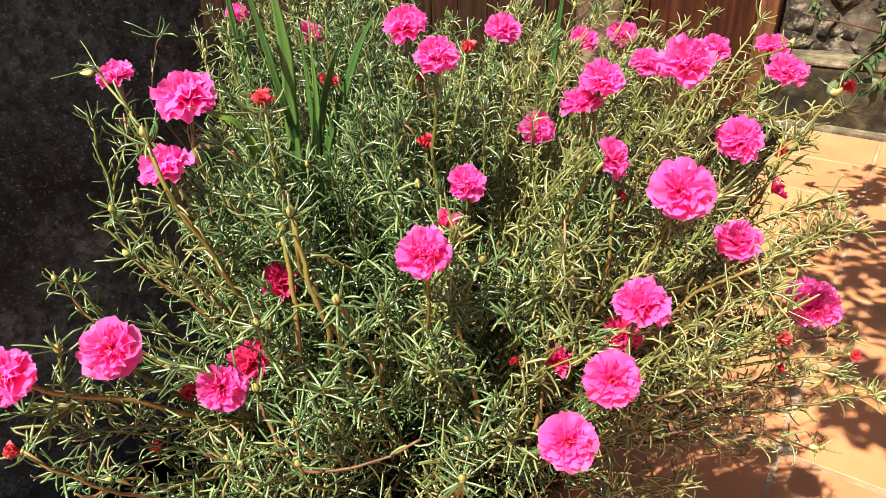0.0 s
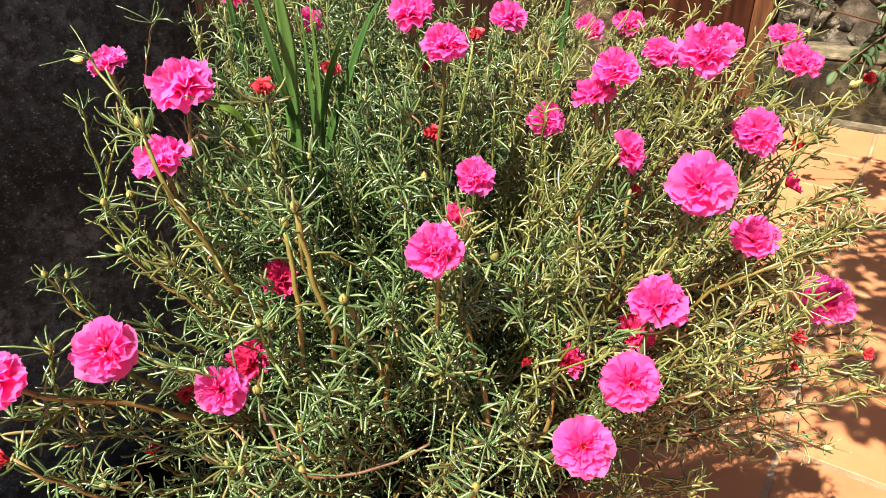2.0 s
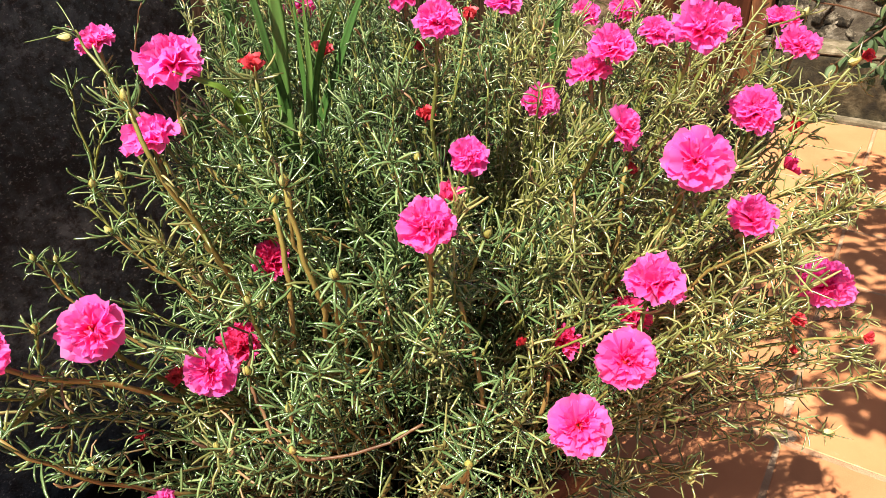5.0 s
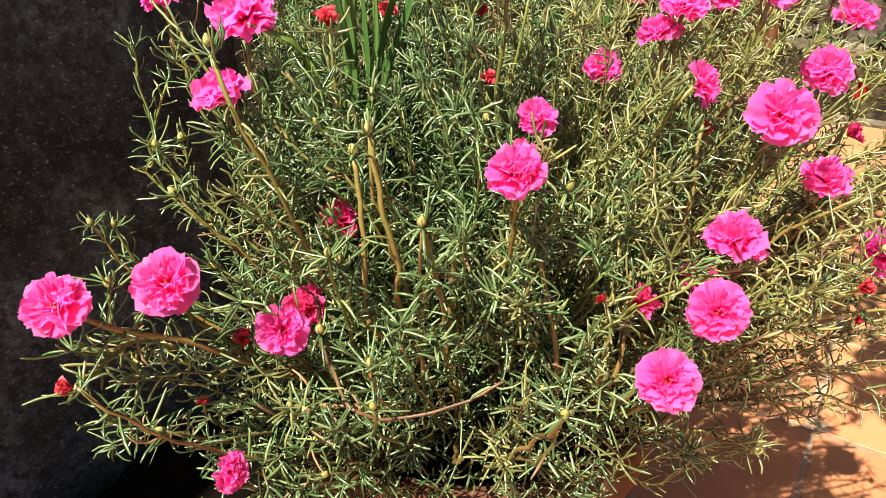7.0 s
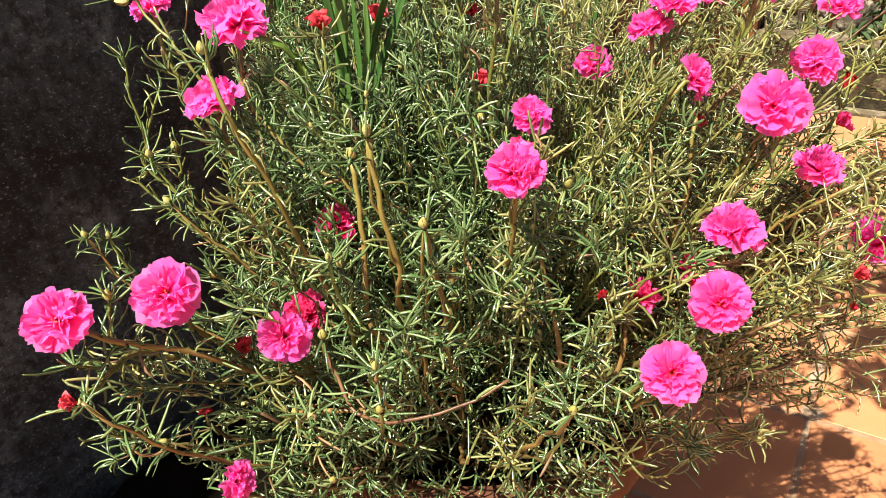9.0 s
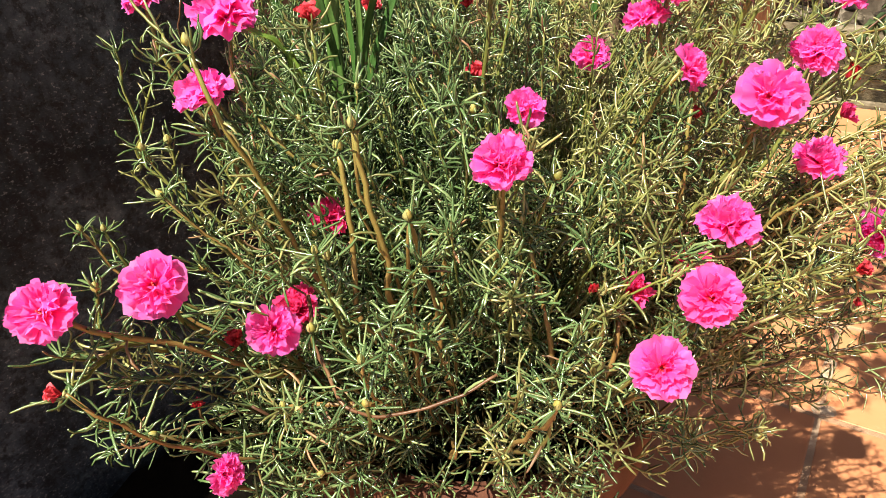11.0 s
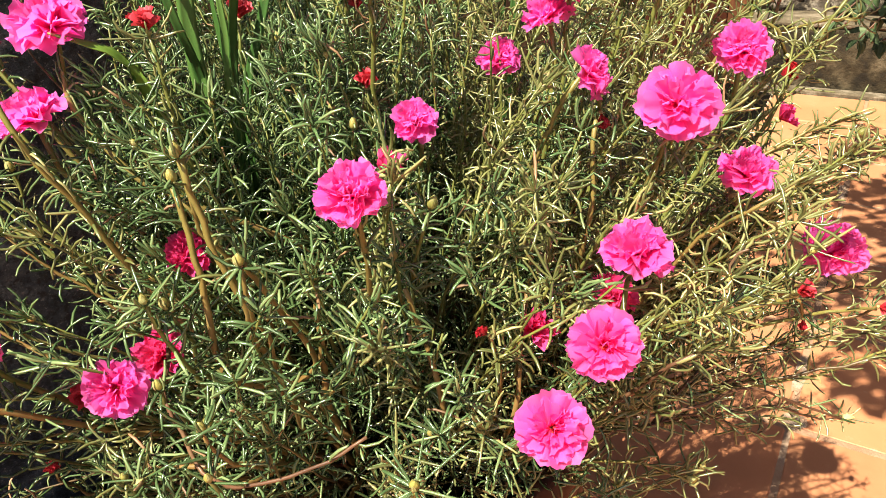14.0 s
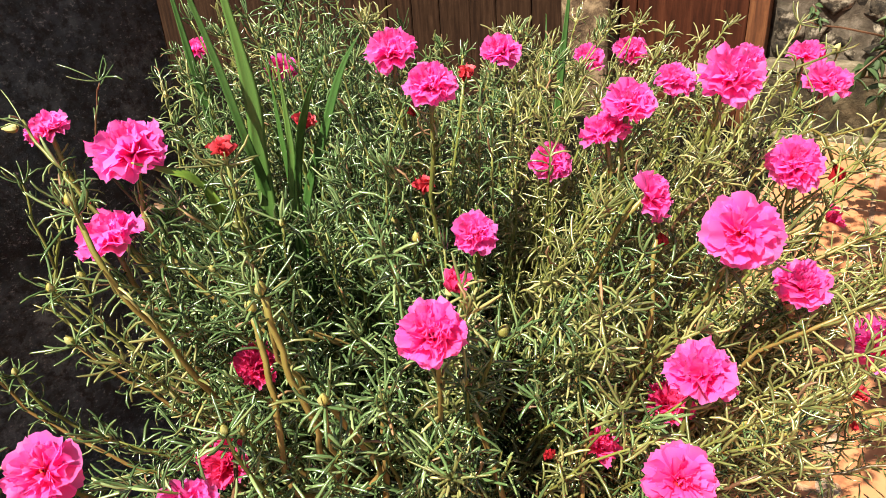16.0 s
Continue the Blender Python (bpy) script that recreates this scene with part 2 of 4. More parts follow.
def tube_bm(points, radii, sides=6, bm=None):
    bm = bm or bmesh.new()
    last, turn = None, None
    n = len(points)
    for i, (p, r) in enumerate(zip(points, radii)):
        t = (points[min(i + 1, n - 1)] - points[max(i - 1, 0)]).normalized()
        turn = frame_z(t, turn.col[0] if turn is not None else None)
        ring = [bm.verts.new(p + turn @ Vector((r * math.cos(2 * math.pi * k / sides), r * math.sin(2 * math.pi * k / sides), 0))) for k in range(sides)]
        if last:
            for k in range(sides):
                bm.faces.new((last[k], last[(k + 1) % sides], ring[(k + 1) % sides], ring[k]))
        else:
            bm.faces.new(ring[::-1])
        last = ring
    bm.faces.new(last)
    return bm


def bezier(a, b, c, d, n):
    return [a * (1 - t) ** 3 + b * 3 * t * (1 - t) ** 2 + c * 3 * t * t * (1 - t) + d * t ** 3 for t in (i / (n - 1) for i in range(n))]


def roughened(bm, size, amount, cuts):
    bmesh.ops.subdivide_edges(bm, edges=bm.edges[:], cuts=cuts, use_grid_fill=True)
    for v in bm.verts:
        v.co += Vector((noise.noise(v.co * size), noise.noise(v.co * size + Vector((7, 3, 1))), noise.noise(v.co * size + Vector((2, 9, 5))))) * amount
    return bm


# ---- the setting: terrace axes, U across and V away along the tile joints ----
O2 = Vector((0.471, 0.733, 0.0))
TILE_ANGLE = -33.7
TERRACE = Matrix.Translation(O2) @ pose(0, 0, 0, 0, 0, TILE_ANGLE)
SIZE = 0.25

ground_bm = bmesh.new()
bmesh.ops.create_grid(ground_bm, x_segments=24, y_segments=24, size=150.0)
ground = tagged(new("ground", mesh_of("ground", ground_bm, EARTH)), "bare dry brown earth round the terrace", "ground", kind="structure")
ground.location.z = -0.04

floor = tagged(new("floor", mesh_of("floor", box_bm((-0.252, -2.25, -0.039), (2.25, 1.497, -0.0018)), GROUT)), "terracotta tiled terrace with pale grout joints", "floor", kind="structure")
floor.matrix_world = TERRACE

def earth_bed():
    bm = bmesh.new()
    bmesh.ops.create_grid(bm, x_segments=90, y_segments=110, size=0.5)
    for v in bm.verts:
        x, y = -1.40 + (v.co.x + 0.5) * 1.144, -1.4 + (v.co.y + 0.5) * 2.98
        p = Vector((x, y, 0))
        lump = 0.020 * noise.noise(p * 11) + 0.013 * noise.noise(p * 31) + 0.006 * noise.noise(p * 75)
        edge = min(1.0, (-0.256 - x) / 0.05)
        v.co = Vector((x, y, -0.012 + lump * edge))
    return bm


# earth bed painted near black where the ground lies in shade
bed = tagged(new("planting_bed", mesh_of("planting_bed", earth_bed(), SHADE_SOIL, True)), "crumbly earth along the wall foot, shade put into its near-black colour", "ground", kind="structure")
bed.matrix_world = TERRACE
bed_far = tagged(new("planting_bed_far", mesh_of("planting_bed_far", box_bm((-4.8, -2.4, -0.039), (-1.40, 1.597, -0.014)), SHADE_SOIL)), "earth behind the wall, shade put into its near-black colour", "ground", kind="structure")
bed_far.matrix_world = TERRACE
kerb = tagged(new("kerb", mesh_of("kerb", roughened(box_bm((-0.372, 1.545, -0.038), (2.6, 2.04, 0.185), 0.012, 1), 15.0, 0.014, 18), KERB, True)), "dark mossy kerb at the end of the tiles", "kerb", kind="structure")
kerb.matrix_world = TERRACE
strip = tagged(new("mortar_strip", mesh_of("mortar_strip", box_bm((-0.372, 1.500, -0.038), (2.6, 1.543, 0.012), 0.004), LEDGE)), "pale mortar strip along the foot of the kerb", "trim", kind="structure")
strip.matrix_world = TERRACE
cap = tagged(new("ledge", mesh_of("ledge", roughened(box_bm((-0.372, 1.538, 0.187), (2.6, 1.70, 0.206), 0.006, 1), 19.0, 0.010, 16), LEDGE, True)), "worn pale stone ledge on top of the kerb", "ledge", kind="structure")
cap.matrix_world = TERRACE


# unseen upper part made tall so the wall casts shade along its foot
wall_left = tagged(new("wall_west", mesh_of("wall_west", roughened(box_bm((-0.14, -2.2, -0.038), (0.0, 0.0, 2.40)), 7.0, 0.006, 20), DARK_PLASTER, True)),
                   "dark rough plaster wall end behind the flower pot, sun specks in its colour", "wall", kind="structure")
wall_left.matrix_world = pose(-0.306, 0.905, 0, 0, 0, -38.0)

wall_stone = tagged(new("wall_north", mesh_of("wall_north", roughened(box_bm((-0.372, 1.665, 0.19), (2.6, 2.05, 1.3)), 16.0, 0.014, 40), RUBBLE_BED, True)), "rubble stone wall with pale lichen and dark joints", "wall", kind="structure")
wall_stone.matrix_world = TERRACE
wall_back = tagged(new("wall_back", mesh_of("wall_back", box_bm((-4.8, 1.70, -0.038), (-0.374, 1.86, 1.3)), BACK_SHADE)), "wall behind weathered boards with shade put into its dark colour", "wall", kind="structure")
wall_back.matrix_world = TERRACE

def mortar_smear(u, v, length, width, seed):
    bm = bmesh.new()
    q = Vector((seed * 3.1, 0, 0))
    ring = [bm.verts.new((u + width * math.cos(a) * (1 + 0.5 * noise.noise(q + Vector((math.cos(a), math.sin(a), 0)) * 1.8)), v + length * math.sin(a) * (1 + 0.4 * noise.noise(q + Vector((math.cos(a), math.sin(a), 5)) * 1.8)), 0.0005)) for a in (2 * math.pi * k / 28 for k in range(28))]
    mid = bm.verts.new((u, v, 0.0026))
    for k in range(28):
        bm.faces.new((ring[k], ring[(k + 1) % 28], mid))
    ob = tagged(new("mortar_smear", mesh_of("mortar_smear", bm, SMEAR, True)), "smear of dried grey cement on the tiles", "trim", kind="structure")
    ob.matrix_world = TERRACE


mortar_smear(-0.002, 0.120, 0.050, 0.010, 1)
mortar_smear(0.004, 0.014, 0.018, 0.018, 2)
mortar_smear(-0.006, 0.80, 0.050, 0.009, 3)

# ---- wooden gate side, plaster pier, boards ----


def wooden_screen():
    thing = empty("wooden_door", TERRACE @ Vector((-0.6, 1.625, -0.04)))
    thing.rotation_euler.z = radians(TILE_ANGLE)
    part("post", box_bm((0.166, -0.025, 0.0), (0.226, 0.04, 1.25), 0.006, 2), WOOD_SUNLIT, thing, "orange-brown post with sunlight put into its colour")
    part("panel", box_bm((-0.248, -0.005, 0.0), (0.164, 0.028, 1.25), 0.003), WOOD_RED_SHADE, thing)
    for a, b in ((-0.248, -0.190), (0.075, 0.164)):
        part("stile", box_bm((a, -0.016, 0.0), (b, -0.007, 1.25), 0.004, 2), WOOD_RED_SHADE, thing)
    part("rail", box_bm((-0.190, -0.026, 0.02), (0.075, -0.008, 0.12), 0.004, 2), WOOD_RED_SHADE, thing)
    return tagged(thing, "red-brown wooden door and post, shade and sunlight put into their colours", "door")


wooden_screen()
pier = tagged(new("plaster_pier", mesh_of("plaster_pier", roughened(box_bm((-1.02, 1.52, -0.04), (-0.852, 1.66, 1.25), 0.01), 14.0, 0.012, 5), PLASTER_TAN, True)),
              "rough tan plastered pier beside the wooden door", "pier")
pier.matrix_world = TERRACE


def board_fence():
    thing = empty("board_fence", TERRACE @ Vector((-2.0, 1.62, -0.04)))
    thing.rotation_euler.z = radians(TILE_ANGLE)
    rng = random.Random(4)
    x = -2.6
    while x < 0.95:
        w = rng.uniform(0.11, 0.17)
        w = min(w, 0.97 - x)
        part("board", box_bm((x, rng.uniform(-0.008, 0.0), 0.0), (x + w - 0.0025, 0.022, 1.2 + rng.uniform(-0.03, 0.03)), 0.004), WOOD_SHADED, thing)
        x += w
    return tagged(thing, "weathered upright board fence with shade put into its dark brown", "fence")


board_fence()


def rubble():
    """Broken stones of uneven size, most of them deep in the mortar."""
    rng = random.Random(12)
    z = 0.205
    while z < 0.62:
        h = rng.uniform(0.035, 0.085)
        x = -0.36
        while x < 0.9:
            w = rng.uniform(0.045, 0.13)
            bm = bmesh.new()
            bmesh.ops.create_icosphere(bm, subdivisions=2, radius=1.0)
            off = Vector((rng.uniform(0, 90), rng.uniform(0, 90), rng.uniform(0, 90)))
            for v in bm.verts:
                c = v.co
                k = 1.0 + 0.55 * noise.noise(c * 1.3 + off) + 0.40 * noise.noise(c * 3.1 + off)
                c = Vector((math.copysign(abs(c.x) ** 0.5, c.x), math.copysign(abs(c.y) ** 0.4, c.y), math.copysign(abs(c.z) ** 0.5, c.z))) * k
                v.co = Vector((c.x * w * 0.50, c.y * 0.016, c.z * h * 0.52))
            ob = part("stone", bm, STONE, wall_stone, "", True)
            ob.matrix_basis = pose(x + w / 2, 1.672 + rng.uniform(-0.010, 0.014), z + h / 2 + rng.uniform(-0.012, 0.012), rng.uniform(-12, 12), rng.uniform(-40, 40), rng.uniform(-10, 10))
            x += w * rng.uniform(0.85, 1.15)
        z += h * 0.85


# ---- pot ----
POT_AT = Vector((-0.025, 0.50, 0.0))


def clay_pot():
    thing = empty("flower_pot", POT_AT)
    body = lathe_bm(((0.0, 0.0), (0.100, 0.0), (0.108, 0.006), (0.144, 0.250), (0.156, 0.255), (0.160, 0.263), (0.162, 0.313), (0.158, 0.321),
                     (0.149, 0.321), (0.144, 0.315), (0.140, 0.260), (0.134, 0.22), (0.0, 0.21)), 48)
    part("pot_body", body, POT, thing, "", True)
    part("soil", lathe_bm(((0.142, 0.288), (0.10, 0.292), (0.05, 0.296), (0.0, 0.295)), 30, 0.012), SHADE_SOIL, thing, "crumbly potting soil with shade put into its near-black colour", True)
    return tagged(thing, "red-brown clay flower pot hidden under the foliage", "flower pot")


clay_pot()

# ---- moss rose ----
rng = random.Random(21)
PLANT = tagged(empty("moss_rose_plant", (-0.02, 0.50, 0.28)), "bushy moss rose with needle leaves and double pink flowers", "plant")
PLANT_INV = Matrix.Translation(-PLANT.location)
SOIL_C = Vector((-0.02, 0.50, 0.275))


def leaf_template(bend):
    """A fleshy needle leaf, one unit long, that starts along z and bends to x by so many radians."""
    vs = []
    for z, r in ((0.0, 0.55), (0.3, 1.0), (0.68, 1.0), (0.93, 0.72)):
        t = bend * z
        cx, cz = (1 - math.cos(t)) / bend, math.sin(t) / bend
        for k in range(4):
            a = math.pi / 4 + k * math.pi / 2
            side = r * 0.042 * math.cos(a)
            vs.append((cx + side * math.cos(t), r * 0.048 * math.sin(a), cz - side * math.sin(t)))
    vs.append(((1 - math.cos(bend)) / bend, 0.0, math.sin(bend) / bend))
    fs = [(4 * s + k, 4 * s + (k + 1) % 4, 4 * s + 4 + (k + 1) % 4, 4 * s + 4 + k) for s in range(3) for k in range(4)]
    fs += [(12 + k, 12 + (k + 1) % 4, 16) for k in range(4)]
    return np.array(vs), fs


TEMPLATES = [leaf_template(c) for c in (-1.5, -0.8, 0.25, 0.9, 1.7)]
LEAF_MESHES = {}
LEAVES = []  # (matrix, template, tone)


GAP_A, GAP_D = Vector((0.029, 0.30, 0.512)), Vector((0.02, 0.85, -0.50)).normalized()  # a dark opening into the bush


def in_gap(p, reach=0.018):
    w = p - GAP_A
    return 0 < w.dot(GAP_D) < 0.14 and (w - GAP_D * w.dot(GAP_D)).length < reach


def grow_leaf(at, direction, toward, length, tone):
    if in_gap(at + Vector(direction).normalized() * length * 0.5):
        return
    if 0.07 < at.x and 0.48 < at.y and at.z < 0.58 and rng.random() < (0.32 if at.z < 0.53 else 0.05):
        return  # airy over the tiles
    if -0.26 < at.x < 0.08 and at.y < 0.42 and at.z < 0.46 and rng.random() < (0.36 if at.x < -0.11 else 0.62 if at.y < 0.30 else 0.54 if at.x < -0.03 else 0.38):
        return  # open and shady low down
    turn = frame_z(direction, toward).to_4x4()
    if rng.random() < 0.015:
        tone = 2
    wide = rng.uniform(1.0, 1.4) * min(1.0, 0.0165 / length)
    length *= rng.uniform(0.85, 1.45) if at.y < 0.44 else rng.uniform(0.70, 1.20)
    stout = 0.0148 if at.y < 0.44 else 0.0124
    m = Matrix.Translation(at) @ turn @ Matrix.Diagonal((stout * wide, stout * wide, length, 1))
    LEAVES.append((m, rng.randrange(5), tone))


def leafy(points, start, spacing, length, tone, thin=1.0):
    """Leaves set in a spiral along the upper part of a stem."""
    total, turn = 0.0, rng.uniform(0, 6.3)
    lens = [(b - a).length for a, b in zip(points, points[1:])]
    whole = sum(lens)
    nxt = whole * start
    for (a, b), l in zip(zip(points, points[1:]), lens):
        t = (b - a).normalized() if l else Vector((0, 0, 1))
        side = frame_z(t)
        while nxt < total + l:
            p = a.lerp(b, (nxt - total) / l)
            turn += 2.4 + rng.uniform(-0.5, 0.5)
            rad = side @ Vector((math.cos(turn), math.sin(turn), 0))
            ang = radians(rng.uniform(35, 95))
            d = t * math.cos(ang) + rad * math.sin(ang) + Vector((0, 0, 0.12))
            if rng.random() < thin:
                grow_leaf(p, d, t, length * rng.uniform(0.6, 1.25), tone)
            nxt += 0.74 * spacing * rng.uniform(0.6, 1.4)
        total += l


def whorl(at, axis, count, length, tone, low=35, high=80):
    side = frame_z(axis)
    for k in range(count):
        a = 2 * math.pi * k / count + rng.uniform(-0.3, 0.3)
        rad = side @ Vector((math.cos(a), math.sin(a), 0))
        ang = radians(rng.uniform(low, high))
        grow_leaf(at, Vector(axis).normalized() * math.cos(ang) + rad * math.sin(ang), axis, length * rng.uniform(0.75, 1.2), tone)


def stem(points, r0, r1, material):
    n = len(points)
    ob = part("stem", tube_bm([PLANT_INV @ p for p in points], [r0 + (r1 - r0) * i / (n - 1) for i in range(n)]), material, PLANT, "", True)
    return ob


def route(tip, axis, n=14, root=None, lift=0.36):
    """A stem from the soil to a tip, arriving along axis."""
    tip, axis = Vector(tip), Vector(axis).normalized()
    if root is None:
        d = Vector((tip.x - SOIL_C.x, tip.y - SOIL_C.y, 0))
        root = SOIL_C + d * 0.42 * rng.uniform(0.7, 1.1)
        if (root - SOIL_C).length > 0.13:
            root = SOIL_C + (root - SOIL_C).normalized() * 0.13
        root = root + Vector((rng.uniform(-0.03, 0.03), rng.uniform(-0.03, 0.03), 0))
    gap = (tip - root).length
    lift = lift * max(0.45, min(1.0, (tip.z - root.z) / gap * 1.15))
    out = Vector((tip.x - root.x, tip.y - root.y, 0))
    b = root + Vector((0, 0, gap * lift)) + out * 0.30 + Vector((rng.uniform(-0.02, 0.02), rng.uniform(-0.02, 0.02), 0))
    c = tip - axis * gap * 0.30
    pts = bezier(root, b, c, tip, n)
    off = rng.uniform(0, 50)
    for i in range(1, n - 1):
        k = i * 0.7 + off
        pts[i] = pts[i] + Vector((noise.noise((k, 0.3, 1.0)), noise.noise((k, 5.3, 2.0)), noise.noise((k, 9.3, 3.0)))) * 0.005
    return pts


def smooth_path(points, per=5):
    """A soft line through a few places."""
    p = [Vector(q) for q in points]
    p = [p[0] * 2 - p[1]] + p + [p[-1] * 2 - p[-2]]
    out = []
    for a, b, c, d in zip(p, p[1:], p[2:], p[3:]):
        for k in range(per):
            t = k / per
            out.append(0.5 * (b * 2 + (c - a) * t + (a * 2 - b * 5 + c * 4 - d) * t * t + (b * 3 - a - c * 3 + d) * t ** 3))
    out.append(p[-2])
    return out


def bare_stem(points, r0=0.0022, r1=0.0014, material=None, leaves=0.0, start=0.3):
    pts = smooth_path(points)
    off = rng.uniform(0, 90)
    pts = [p + Vector((noise.noise((off, i * 0.45, 0.0)), noise.noise((off, i * 0.45, 7.0)), noise.noise((off, i * 0.45, 3.0)))) * 0.0015 for i, p in enumerate(pts)]
    k = 1.15 if r0 > 0.0015 else 0.9
    stem(pts, r0 * k, r1 * k, material or STEM_TAN)
    if leaves:
        leafy(pts, start, leaves, 0.0160, tone_at(pts[-1]))


# petals: y runs from the claw to the fringed outer edge
def petal_mesh(name, width, cup, ruffle, seed, material, teeth=0.028):
    r = random.Random(seed)
    bm = bmesh.new()
    nu, nv = 12, 5
    rows = []
    jag = [r.uniform(-teeth, teeth) + (0.6 * teeth if i % 2 else -0.6 * teeth) for i in range(nu + 1)]
    ph, cleft, split = r.uniform(0, 6), r.uniform(-0.3, 0.3), r.uniform(0.03, 0.11)
    for j in range(nv + 1):
        v = j / nv
        w = width * (0.15 + 0.85 * math.sin(v * math.pi * 0.5) ** 1.15)
        row = []
        for i in range(nu + 1):
            u = 2 * i / nu - 1
            y = v * (1 - 0.26 * u * u * v) * (1 + (jag[i] - split * math.exp(-((u - cleft) / 0.2) ** 2)) * v ** 3)
            z = cup * v * v + ruffle * math.sin(4.2 * u + ph) * v ** 1.6 + 0.35 * ruffle * math.sin(9.5 * u + 2.3 * ph) * v ** 3 + 0.10 * u * u * v - 0.10 * max(0.0, v - 0.6)
            row.append(bm.verts.new((u * w, y, z)))
        rows.append(row)
    for a, b in zip(rows, rows[1:]):
        for i in range(nu):
            bm.faces.new((a[i], a[i + 1], b[i + 1], b[i]))
    return mesh_of(name, bm, material, True)


PETALS = [petal_mesh("petal", w, c, f, s, PETAL) for w, c, f, s in
          ((0.40, 0.10, 0.10, 1), (0.44, -0.04, 0.12, 2), (0.38, 0.16, 0.13, 3), (0.42, -0.08, 0.11, 4), (0.41, 0.05, 0.15, 5), (0.37, 0.12, 0.17, 16))]
PETALS_WIDE = [petal_mesh("petal", w, c, f, s, PETAL, 0.034) for w, c, f, s in ((0.54, 0.06, 0.07, 31), (0.60, -0.04, 0.09, 32), (0.56, 0.10, 0.10, 33), (0.62, 0.0, 0.08, 34))]
PETALS_FRILL = [petal_mesh("petal", w, c, f, s, PETAL, 0.042) for w, c, f, s in
                ((0.34, 0.20, 0.17, 21), (0.38, 0.05, 0.20, 22), (0.30, 0.28, 0.18, 23), (0.36, -0.05, 0.20, 24))]
PETALS_DEEP = [petal_mesh("petal", w, c, f, s, PETAL_DEEP, 0.06) for w, c, f, s in ((0.34, 0.16, 0.14, 11), (0.35, 0.02, 0.16, 12), (0.32, 0.24, 0.14, 13))]
PETALS_RED = [petal_mesh("petal", w, c, f, s, PETAL_RED) for w, c, f, s in ((0.50, 0.62, 0.10, 6), (0.46, 0.52, 0.13, 7), (0.44, 0.70, 0.12, 8))]
PETALS_DARK = [petal_mesh("petal", w, c, f, s, PETAL_DARK) for w, c, f, s in ((0.30, 0.25, 0.15, 9), (0.26, 0.35, 0.12, 10))]


def calyx_bm(r):
    bm = lathe_bm(((0.10 * r, -0.26 * r), (0.17 * r, -0.16 * r), (0.21 * r, -0.04 * r), (0.12 * r, -0.015 * r), (0.0, -0.01 * r)), 8)
    return bm


def stamens_bm(r):
    bm = bmesh.new()
    q = random.Random(5)
    for k in range(9):
        a, s = q.uniform(0, 6.3), q.uniform(0.02, 0.10) * r
        base = Vector((s * 0.4 * math.cos(a), s * 0.4 * math.sin(a), 0.02 * r))
        top = Vector((s * math.cos(a), s * math.sin(a), q.uniform(0.12, 0.22) * r))
        tube_bm([base, top, top + Vector((0, 0, 0.04 * r))], [0.012 * r, 0.012 * r, 0.035 * r], 3, bm)
    return bm


CALYX = mesh_of("calyx", calyx_bm(1.0), SEPAL, True)
STAMENS = mesh_of("stamen_tuft", stamens_bm(1.0), STAMEN)

CLEAR = []
OPEN_SIDE = Vector((0.0, 0.05, 0.74))
RINGS = ((8, 1.00, 3, 9), (9, 0.99, 18, 13), (10, 0.92, 34, 17), (11, 0.82, 51, 19), (11, 0.72, 68, 20), (7, 0.60, 84, 16))
RINGS_OPEN = ((7, 1.00, 3, 8), (8, 0.95, 15, 11), (9, 0.82, 29, 15), (9, 0.66, 46, 17), (5, 0.48, 66, 15))
RINGS_WILT = ((6, 1.10, 48, 18), (6, 0.95, 66, 14), (4, 0.7, 78, 12))
RINGS_SHUT = ((6, 1.05, 72, 12), (6, 0.95, 80, 11), (4, 0.8, 86, 9))


def head(x, y, z, size, axis, rings, petals, name="flower", label=""):
    """A flower head centred at x, y, z, facing axis; petals are its parts."""
    axis = Vector(axis).normalized()
    r = size * 0.465
    base = Vector((x, y, z)) - axis * r * 0.30
    m = PLANT_INV @ Matrix.Translation(base) @ frame_z(axis).to_4x4() @ pose(0, 0, 0, 0, 0, rng.uniform(0, 360))
    for k, f in ((0.15, 1.10), (1.3, 1.12), (2.5, 1.0), (3.8, 0.75), (5.0, 0.6)):  # flowers stand clear of the leaves
        CLEAR.append((*(Vector((x, y, z)) + (OPEN_SIDE - Vector((x, y, z))).normalized() * r * k), r * f))
    ob = under(new(name, CALYX), PLANT, m @ Matrix.Diagonal((r, r, r, 1)))
    tagged(ob, label)
    st = under(new("stamen_tuft", STAMENS), ob)
    twist = 0.0
    for count, length, lift, vary in rings:
        twist += 0.37
        for k in range(count):
            a = 360 * (k + twist) / count + rng.uniform(-9, 9)
            e = lift + rng.uniform(-vary, vary)
            s = length * rng.uniform(0.88, 1.08)
            pm = pose(0, 0, 0.02, 0, 0, a) @ pose(0, 0.04, 0, e, rng.uniform(-26, 26) * (1.5 - 0.75 * length), rng.uniform(-10, 10)) @ Matrix.Diagonal((s * rng.uniform(0.88, 1.12), s, s, 1))
            under(new("petal", rng.choice(petals if petals is not PETALS else PETALS_FRILL if lift > 25 else PETALS_WIDE if rings is RINGS_OPEN and lift < 10 else PETALS)), ob, pm)
    return base - axis * r * 0.24


